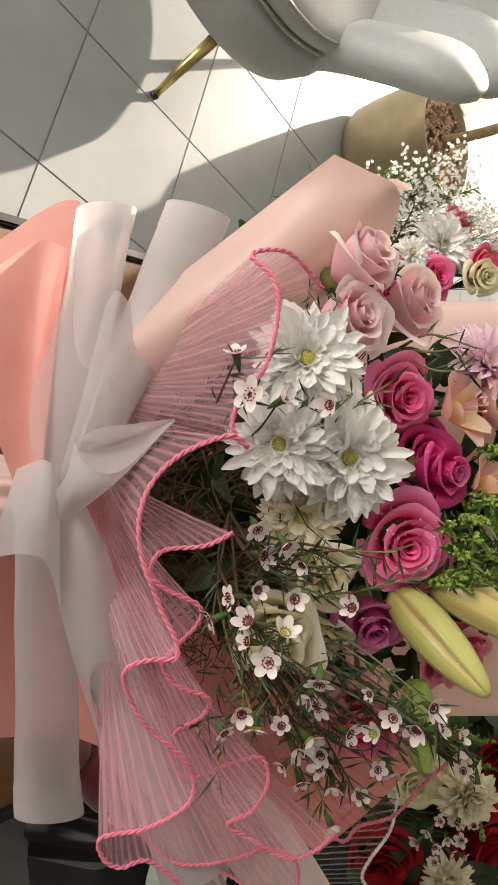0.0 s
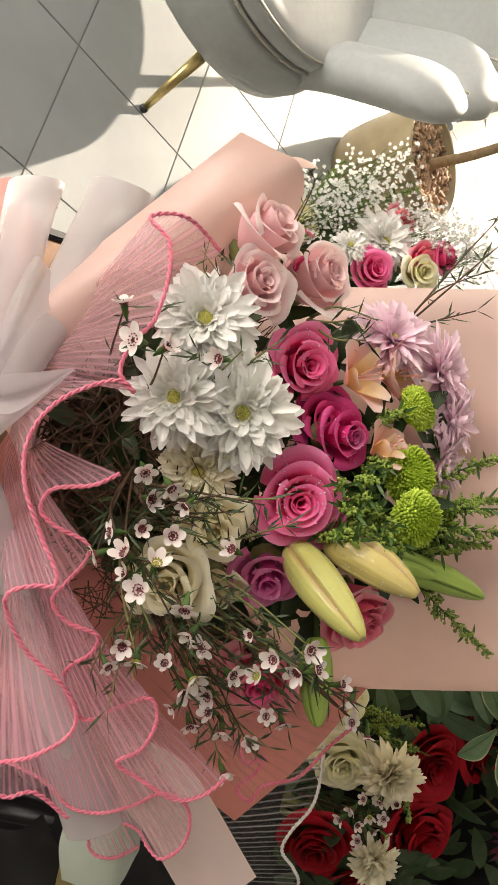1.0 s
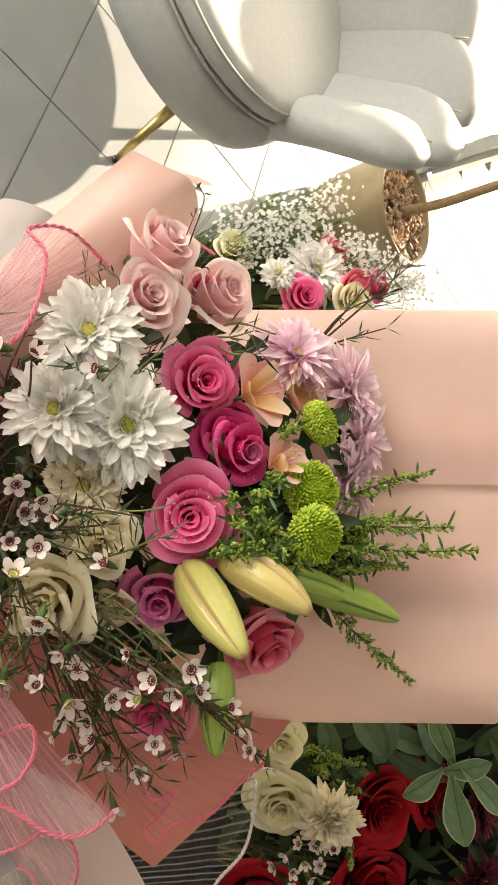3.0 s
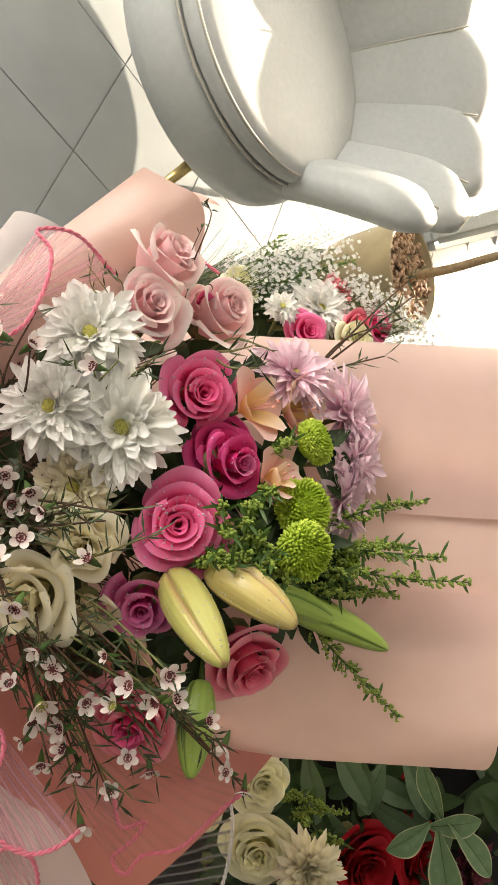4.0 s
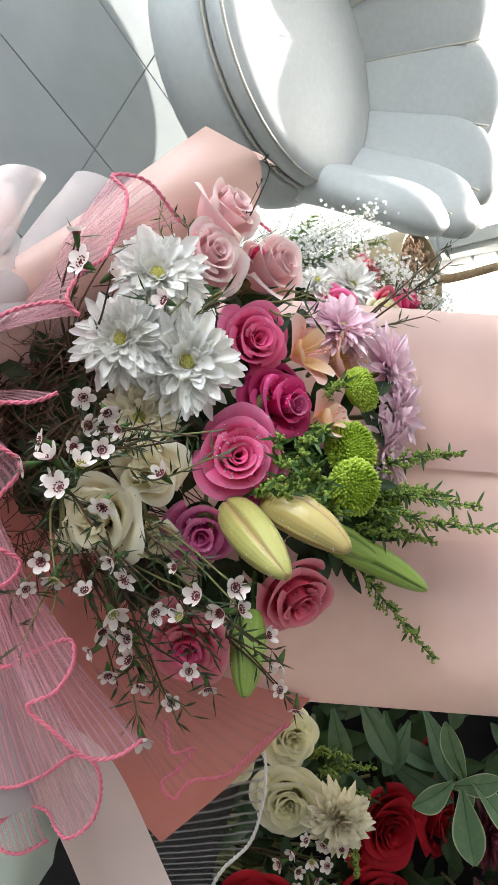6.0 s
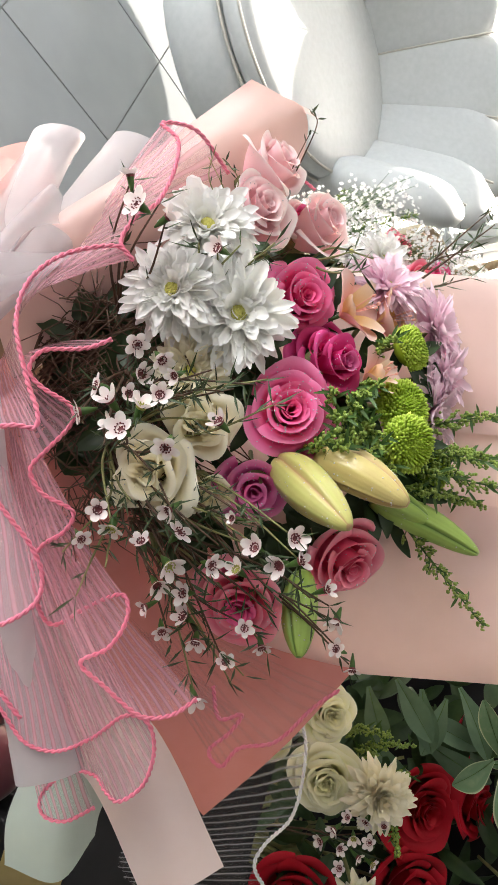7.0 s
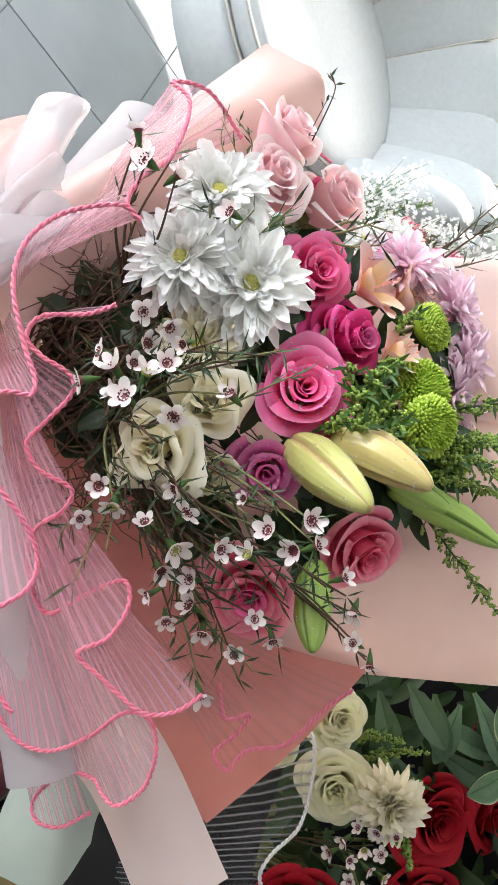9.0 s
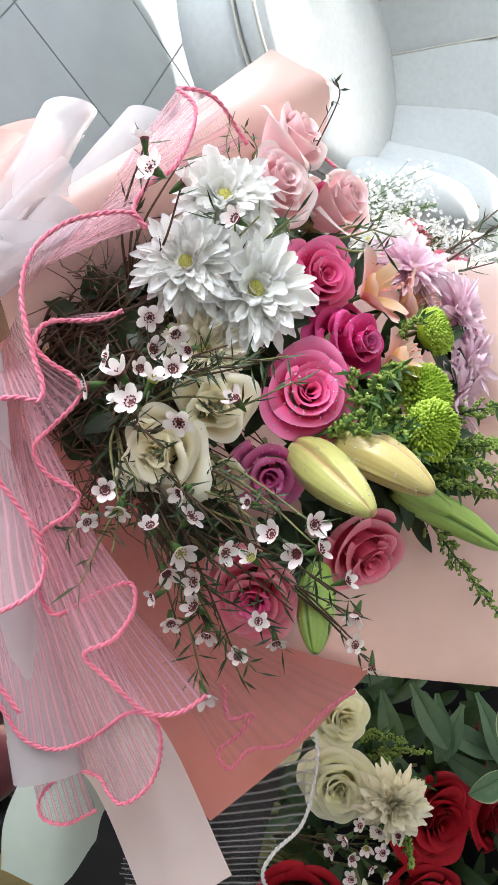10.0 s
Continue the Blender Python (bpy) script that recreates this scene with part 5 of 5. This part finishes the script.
part("twigs", bm, M_TWIG, tangle, scale=0.01)
for k in range(330):
    p = V(rnd.uniform(-17, 9), rnd.uniform(-13, 18), 0)
    if (p.x + 4) ** 2 / 12 ** 2 + (p.y - 2.5) ** 2 / 13 ** 2 > 1:
        continue
    p.z = -6.0 - 0.016 * (p.y - 3) ** 2 - 0.28 * max(0, p.x + 6) + rnd.uniform(-1.5, 1.0)
    m = Matrix.Translation(p) @ Euler((rnd.uniform(-0.6, 0.6), rnd.uniform(-0.6, 0.6), rnd.uniform(0, 6.28))).to_matrix().to_4x4()
    leaf_mesh(lf, m, rnd.uniform(2.5, 4.5), rnd.uniform(1.0, 2.0))
for k in range(130):
    m = Matrix.Translation((rnd.uniform(-20, -11), rnd.uniform(-10, 10), rnd.uniform(-9.5, -6.5))) @ Euler((rnd.uniform(-0.6, 0.6), rnd.uniform(-0.6, 0.6), rnd.uniform(0, 6.28))).to_matrix().to_4x4()
    leaf_mesh(lf, m, rnd.uniform(3, 5), rnd.uniform(1.4, 2.4))
part("leaves", lf, M_LEAF, tangle, scale=0.01)

# ---------------------------------------------------------------- the bouquet behind: gypsophila, roses, daisies
G2 = "flowers of the gypsophila bouquet"


def gypsophila(centres, seed, count, spread):
    r1 = random.Random(seed)
    d = thing("gypsophila", "cloud of tiny white gypsophila on hair-thin stems", "gypsophila", LEANING, G2, "stuff")
    st, bl = bmesh.new(), bmesh.new()
    lay = bl.verts.layers.float.new("rim")
    for k in range(count):
        c = V(*r1.choice(centres))
        p = c + V(r1.gauss(0, spread), r1.gauss(0, spread), r1.gauss(0, spread * 0.7))
        root = c + V(-9, 2, -6)
        if k % 3 == 0:
            tube(st, smooth_path([root, root.lerp(p, 0.6) + V(0.5, r1.uniform(-1, 1), 0.5), p], 5), 0.045, 0.03, 3)
        face = V(r1.uniform(-0.6, 0.9), r1.uniform(-0.7, 0.7), 1).normalized()
        m = Matrix.Translation(p) @ turned(face, r1.uniform(0, 360))
        R = r1.uniform(0.20, 0.34)
        for ring, (n, lift, sz) in enumerate(((6, 0.25, 1.0), (5, 0.8, 0.7))):
            for j in range(n):
                th = 2 * math.pi * (j + r1.uniform(-0.2, 0.2)) / n
                ax = V(math.cos(th) * math.cos(lift), math.sin(th) * math.cos(lift), math.sin(lift))
                sd = V(-math.sin(th), math.cos(th), 0)
                q = [bl.verts.new(m @ v) for v in (V(0, 0, 0), ax * R * sz * 0.7 + sd * R * 0.30 * sz, ax * R * sz, ax * R * sz * 0.7 - sd * R * 0.30 * sz)]
                for v, w in zip(q, (0.2, 0.9, 1, 0.9)):
                    v[lay] = w
                bl.faces.new(q)
    part("stem", st, M_SPRIG, d, scale=0.01)
    part("blooms", bl, M_GYPSO, d, scale=0.01)


gypsophila([(-1, -27.5, -36), (3.5, -26.5, -35), (7.5, -27.5, -36), (5, -30, -38), (2, -24.5, -35), (10, -31.5, -38)], 3, 640, 1.65)
gypsophila([(14, -24.0, -36), (16.5, -22.5, -36), (19.0, -20.5, -36), (12.5, -25.5, -37)], 4, 360, 1.3)
daisy("chrysanthemum", "white chrysanthemum among gypsophila", spot(8.3, -22.4, -36.5, (0.35, -0.2, 0.9), 10), 4.0, P_WHITE, G2, 21)
daisy("chrysanthemum", "small white daisy with yellow centre", spot(3.8, -20.5, -31, (0.2, -0.2, 0.9), 10), 2.0, P_WHITE, G2, 22)
for k, (p, R, M, fc) in enumerate((((7.2, -18.4, -32.0), 3.0, P_PINK, (0.4, 0, 0.9)), ((11.4, -25.4, -37.5), 2.6, P_CORAL, (0.6, -0.2, 0.7)), ((16.4, -20.9, -36.5), 2.6, P_PINK, (0.8, 0, 0.5)), ((13.2, -20.2, -35.5), 2.4, P_CORAL, (0.5, 0.2, 0.8)))):
    rose("rose", "pink rose among white gypsophila", spot(*p, fc, 60 * k), R, M, M, 15, 0.9, 0, G2, 30 + k)
rose("rose", "cream rose among white gypsophila", spot(13.0, -18.6, -34.5, (0.4, 0.2, 0.9), 60), 2.6, P_IVORY, P_IVORY, 14, 0.9, 0, G2, 36)
rose("rose", "pale green white rose among gypsophila", spot(-1.0, -25.6, -36, (0.3, -0.2, 0.9), 10), 3.0, P_IVORY, P_IVORY, 14, 0.9, 0, G2, 37)
for k, (root, tip) in enumerate((((4, -26, -38), (12.2, -28.8, -37)), ((0, -27, -38), (3.4, -32.0, -38)), ((-8, -24, -38), (-6.0, -30.6, -36)), ((-9, -24, -38), (-9.2, -28.4, -36)))):
    goldenrod(root, tip, 80 + k, group="sprigs of the gypsophila bouquet")
back = thing("gypsophila_bouquet_leaves", "broad green leaves under the gypsophila bouquet", "leaves", LEANING, kind="stuff")
lf = bmesh.new()
for k in range(120):
    p = V(rnd.uniform(-14, 9), rnd.uniform(-25, -17), rnd.uniform(-46, -40))
    m = Matrix.Translation(p) @ Euler((rnd.uniform(-0.7, 0.7), rnd.uniform(-0.7, 0.7), rnd.uniform(0, 6.28))).to_matrix().to_4x4()
    leaf_mesh(lf, m, rnd.uniform(4, 6), rnd.uniform(1.8, 3.0))
st = bmesh.new()
for k in range(26):
    e = V(rnd.uniform(-4, 14), rnd.uniform(-28, -18), -40)
    tube(st, smooth_path([V(-25.5, -20 + rnd.uniform(-2, 2), -46), V(-18, -22 + rnd.uniform(-2, 2), -44), e], 8), 0.25, 0.2, 5)
part("leaves", lf, M_LEAF, back, scale=0.01)
part("stem", st, M_STEM, back, scale=0.01)

# ---------------------------------------------------------------- the red bouquet beside
G3 = "flowers of the red bouquet"
RR = "velvety dark red garden rose"
for k, (p, R, fc) in enumerate((((17.0, 40.4, -38.5), 5.6, (0.35, 0.1, 0.9)), ((16.0, 50.0, -39.5), 5.8, (0.3, 0.3, 0.9)), ((2.0, 50.6, -37.5), 5.2, (-0.1, 0.3, 0.9)), ((24.5, 41.0, -43.5), 4.4, (0.7, 0.0, 0.7)), ((24, 34, -46), 3.6, (0.7, 0, 0.6)), ((8, 57, -40), 4.4, (0.1, 0.5, 0.8)))):
    rose("rose", RR, spot(*p, fc, 70 * k), R, P_RED, P_RED, 22, 0.8, 0, G3, 50 + k)
rose("rose", "ivory rose with a green tint", spot(4.6, 29.2, -29.5, (0.25, 0.0, 1), 10), 3.3, P_IVORY, P_IVORY, 23, 0.9, 0, G3, 60, wavy=1.5)
rose("rose", "ivory rose with a green tint", spot(4.2, 35.4, -28.6, (0.0, 0.15, 1), 100), 4.0, P_IVORY, P_IVORY, 25, 0.95, 0, G3, 61, wavy=1.5)
rose("rose", "ivory rose seen through white tulle", spot(-1.8, 31.6, -29.5, (-0.3, 0.0, 0.9), 190), 2.8, P_IVORY, P_IVORY, 15, 0.9, 0, G3, 62)
FR = ((36, 0.2, 1.0, 0.10, 0), (36, 0.2, 1.0, 0.38, 0), (34, 0.15, 0.98, 0.62, 0), (30, 0.12, 0.94, 0.86, 0), (24, 0.1, 0.90, 1.10, 0), (16, 0.1, 0.86, 1.36, 0))
daisy("carnation", "ruffled cream white carnation", spot(9.2, 35.8, -28.6, (0.2, 0.1, 1), 0), 3.6, P_CREAM, G3, 23, FR, 0.46, 0.04, 0.0, "carnation")
daisy("carnation", "ruffled cream white carnation", spot(8.0, 46.4, -31.0, (0.1, 0.3, 1), 0), 3.0, P_CREAM, G3, 24, FR, 0.46, 0.04, 0.0, "carnation")
daisy("chrysanthemum", "wine red chrysanthemum with narrow petals", spot(27.5, 48.6, -41.0, (0.5, 0.3, 0.8), 0), 4.6, P_WINE, G3, 25, RAYS, 0.36, 0.08, 0.4)
daisy("chrysanthemum", "wine red chrysanthemum with narrow petals", spot(28.5, 41.0, -42.5, (0.6, 0.1, 0.8), 0), 4.2, P_WINE, G3, 26, RAYS, 0.36, 0.08, 0.4)
sprig((0, 42, -36), [(7.4, 38.6, -26.4), (6.0, 39.4, -26.6)], 21,
      [((6.6 + 1.5 * math.cos(a) * s, 38.8 + 1.5 * math.sin(a) * s, -25.8 - 0.3 * s), (0.4 * math.cos(a), 0.4 * math.sin(a) + 0.1, 1), 0.95) for a, s in ((0, 0), (0.3, 1.1), (1.3, 1.2), (2.4, 1.1), (3.4, 1.2), (4.4, 1.1), (5.4, 1.2), (0.9, 2.0), (1.9, 2.1), (2.9, 2.0), (-0.3, 2.0))], 20, group="sprigs of the red bouquet")
for k, (root, tip) in enumerate((((6, 32, -36), (10.5, 30.8, -31)), ((8, 34, -37), (13.2, 31.8, -32)), ((10, 36, -38), (12.8, 34.6, -32)), ((8, 34, -38), (9.0, 32.4, -30)), ((12, 40, -38), (11.6, 41.6, -30)))):
    goldenrod(root, tip, 90 + k, dense=1.5, group="sprigs of the red bouquet", bead=0.24)


def big_leaf(p, to, length, width, material, label, roll=0.0, name="leaf"):
    d = thing(name, label, "leaf", LEANING, "leaves of the red bouquet")
    ax = V(*to).normalized()
    m = Matrix.Translation(V(*p)) @ ax.to_track_quat("Y", "Z").to_matrix().to_4x4() @ Matrix.Rotation(radians(roll), 4, "Y")
    bm = leaf_mesh(bmesh.new(), m, length, width, 0.30, 0.22, nu=14, nv=14, peak=1.5)
    part("blade", bm, material, d, scale=0.01)
    rib = [m @ V(0, length * a, -0.22 * length * a * a + 0.03) for a in (0, 0.25, 0.5, 0.75, 0.97)]
    part("midrib", tube(bmesh.new(), rib, 0.07, 0.02, 4), M_SPRIG, d, scale=0.01)


VL = "grey green leaf with a cream edge"
for k, (to, ln, w, roll) in enumerate((((-0.9, 0.62, 0.45), 6.8, 3.4, 25), ((0.10, 1, 0.35), 8.6, 3.2, -20), ((0.8, 0.75, 0.1), 8, 2.8, 30), ((1, -0.15, 0.3), 7.5, 2.6, -10), ((0.5, 1.0, -0.1), 6, 2.4, 40), ((-0.5, -0.9, 0.2), 7.5, 2.4, 35))):
    big_leaf((22.0 + 1.1 * (k % 3), 33.0 + 0.9 * (k % 2), -34.0 - 0.5 * k), to, ln * (0.76 + 0.07 * (k % 3)), w * 1.05, M_VARLEAF, VL, roll)
for k, (p, to, ln, w) in enumerate((((9, 27, -36), (0.2, 0.9, 0.4), 6.5, 2.6), ((12, 26, -36), (0.5, 0.8, 0.4), 7, 2.8), ((7, 28, -37), (-0.2, 1, 0.5), 6.0, 2.6), ((15, 27, -37), (0.1, 1, 0.3), 6.5, 2.6), ((18, 28, -38), (-0.4, 0.9, 0.3), 6.5, 2.6), ((14, 30, -40), (0.9, 0.3, 0.2), 9, 2.8), ((16, 33, -41), (0.8, 0.5, 0.2), 9, 3.0), ((10, 33, -40), (0.5, 0.7, 0.1), 8, 3.0), ((20, 27, -40), (0.4, 0.8, 0.3), 8, 3.0))):
    big_leaf(p, to, ln, w, M_GREYLEAF, "smooth grey green eucalyptus leaf", 20 * (k % 3) - 20)
under = thing("red_bouquet_leaves", "dark leaves and stems under the red bouquet", "leaves", LEANING, kind="stuff")
lf, st = bmesh.new(), bmesh.new()
for k in range(260):
    p = V(rnd.uniform(-4, 34), rnd.uniform(26, 62), 0)
    p.z = -45 + rnd.uniform(-2.5, 2.5) + (4 if p.x < 14 else 0)
    m = Matrix.Translation(p) @ Euler((rnd.uniform(-0.7, 0.7), rnd.uniform(-0.7, 0.7), rnd.uniform(0, 6.28))).to_matrix().to_4x4()
    leaf_mesh(lf, m, rnd.uniform(3.5, 6.5), rnd.uniform(1.4, 2.6))
for k in range(40):
    e = V(rnd.uniform(0, 16), rnd.uniform(36, 54), -46)
    tube(st, smooth_path([V(-26, 45 + rnd.uniform(-2, 2), -46), V(-10, 44 + rnd.uniform(-4, 4), -44), e], 8), 0.24, 0.2, 5)
part("leaves", lf, M_LEAF, under, scale=0.01)
part("stem", st, M_STEM, under, scale=0.01)

red_wrap = thing("red_bouquet_wrap", "black and mint paper wrap with white tulle ruffle", "bouquet wrap", LEANING)
sleeve([(-22, 45, -36), (-30, 45, -38), (-38.5, 45, -40)], 3.0, 4.5, M_BLACKPAPER, red_wrap)
ruffle([(-24, 40, -33), (-23, 43, -31), (-23, 47, -31), (-24, 50, -33)],
       [(1.0, 28.6, -27.5), (1.7, 31, -25.8), (1.5, 34.6, -25.4), (0.6, 37.2, -24.4), (-1.6, 38.8, -22.6), (-2.4, 40.6, -22.4), (-1.2, 43, -23.6), (-0.6, 45.4, -24.6), (-2.0, 48, -24.4), (-3.6, 51, -24), (-2.5, 54, -25)], 150, M_WHITETULLE, M_WHITECORD, red_wrap, 0.17)
patch("black_paper", [[(-25, 36, -26), (-10, 33, -29), (0, 32, -33)], [(-26, 43, -24), (-12, 44, -27.5), (-3, 46, -30)], [(-26, 52, -24), (-12, 56, -28), (0, 60, -32)]], M_BLACKPAPER, red_wrap, wave=1.2)
patch("black_paper", [[(-24, 34, -16), (-27, 36, -17), (-34, 37, -20)], [(-22, 40, -18), (-26, 42, -19), (-34, 44, -22)], [(-20, 50, -22), (-26, 50, -22), (-34, 52, -26)]], M_BLACKPAPER, red_wrap, wave=1.5)
patch("mint_paper", [[(-13.5, 32.0, -15.2), (-14.8, 34.2, -14.6), (-15.2, 36.4, -15)], [(-17.0, 30.6, -13.6), (-17.2, 34.6, -12.4), (-17.4, 39.4, -13.8)], [(-20.5, 30.6, -13.8), (-21.8, 35, -13.6), (-21.8, 38.8, -14.4)]], M_GREENWHITE, red_wrap, "pale mint folded paper", nu=16)
patch("gold_lining", [[(-17.2, 36, -15.6), (-17.6, 39.5, -16.5), (-18.6, 43, -18)], [(-19.6, 38, -15.0), (-20, 41, -16.6), (-21, 45, -18)], [(-22.2, 38.0, -15.4), (-22.8, 41, -16.0), (-23.5, 46, -19)]], M_GOLDPAPER, red_wrap, "dull gold paper lining", wave=1.6)
patch("black_back_paper", [[(34, 22, -48), (10, 24, -50), (-20, 34, -44)], [(36, 44, -50), (10, 44, -53), (-24, 45, -47)], [(34, 66, -46), (10, 64, -49), (-20, 54, -44)]], M_BLACKPAPER, red_wrap, wave=1.0)
bow = thing("satin_bow", "burgundy satin bow lying on the table", "bow", Matrix.Translation((0.345, 0.50, 0.752)))
for turn_bow, ln in ((0.6, 0.085), (2.6, 0.08), (4.2, 0.06)):
    d1, d2 = V(math.cos(turn_bow), math.sin(turn_bow), 0), V(-math.sin(turn_bow), math.cos(turn_bow), 0)
    part("loop", sheet(lambda a, b: tuple(d1 * ln * (0.5 - 0.5 * math.cos(math.pi * a)) + d2 * 0.030 * math.sin(2 * math.pi * b) * (0.25 + 0.75 * math.sin(math.pi * min(1, a * 0.9))) + V(0, 0, 0.024 + 0.022 * math.cos(2 * math.pi * b) * math.sin(math.pi * min(1.0, 0.1 + a * 0.86)))), 14, 24, closed=True), M_SATIN, bow)
part("knot", lathe([(0.006, 0.004), (0.016, 0.010), (0.018, 0.022), (0.014, 0.034), (0.005, 0.038)], 16), M_SATIN, bow)

# ---------------------------------------------------------------- floor tiles
def inside(p):
    hit = False
    for a, b in zip(PLAN, PLAN[1:] + PLAN[:1]):
        if (a.y > p.y) != (b.y > p.y) and p.x < (b.x - a.x) * (p.y - a.y) / (b.y - a.y) + a.x:
            hit = not hit
    return hit


tile_me = bpy.data.meshes.new("tile")
tb = box(0.397, 0.397, 0.008, 0.0012)
tb.to_mesh(tile_me)
tb.free()
tile_me.materials.append(M_TILE)
turn_tile = math.atan2(TE.y, TE.x)
T0 = Vector((-1.031, 1.134, 0)) + (TD + TE) * 0.2
cells = []
for i in range(-16, 17):
    for j in range(-16, 17):
        c = T0 + TE * 0.4 * i + TD * 0.4 * j
        if inside(c):
            cells.append(((c - Vector((-0.8, 1.8, 0))).length, c))
cells.sort(key=lambda s: s[0])
for _, c in cells[:300]:
    t1 = new("tile", tile_me)
    t1.parent = floor
    t1.location, t1.rotation_euler = (c.x, c.y, -0.004), (0, 0, turn_tile)
rest = bmesh.new()
for _, c in cells[300:]:
    bmesh.ops.create_cube(rest, size=1, matrix=Matrix.Translation((c.x, c.y, -0.004)) @ Matrix.Rotation(turn_tile, 4, "Z") @ Matrix.Diagonal((0.397, 0.397, 0.008, 1)))
if cells[300:]:
    part("far_tiles", rest, M_TILE, floor, smooth=False)["kind"] = "stuff"
else:
    rest.free()
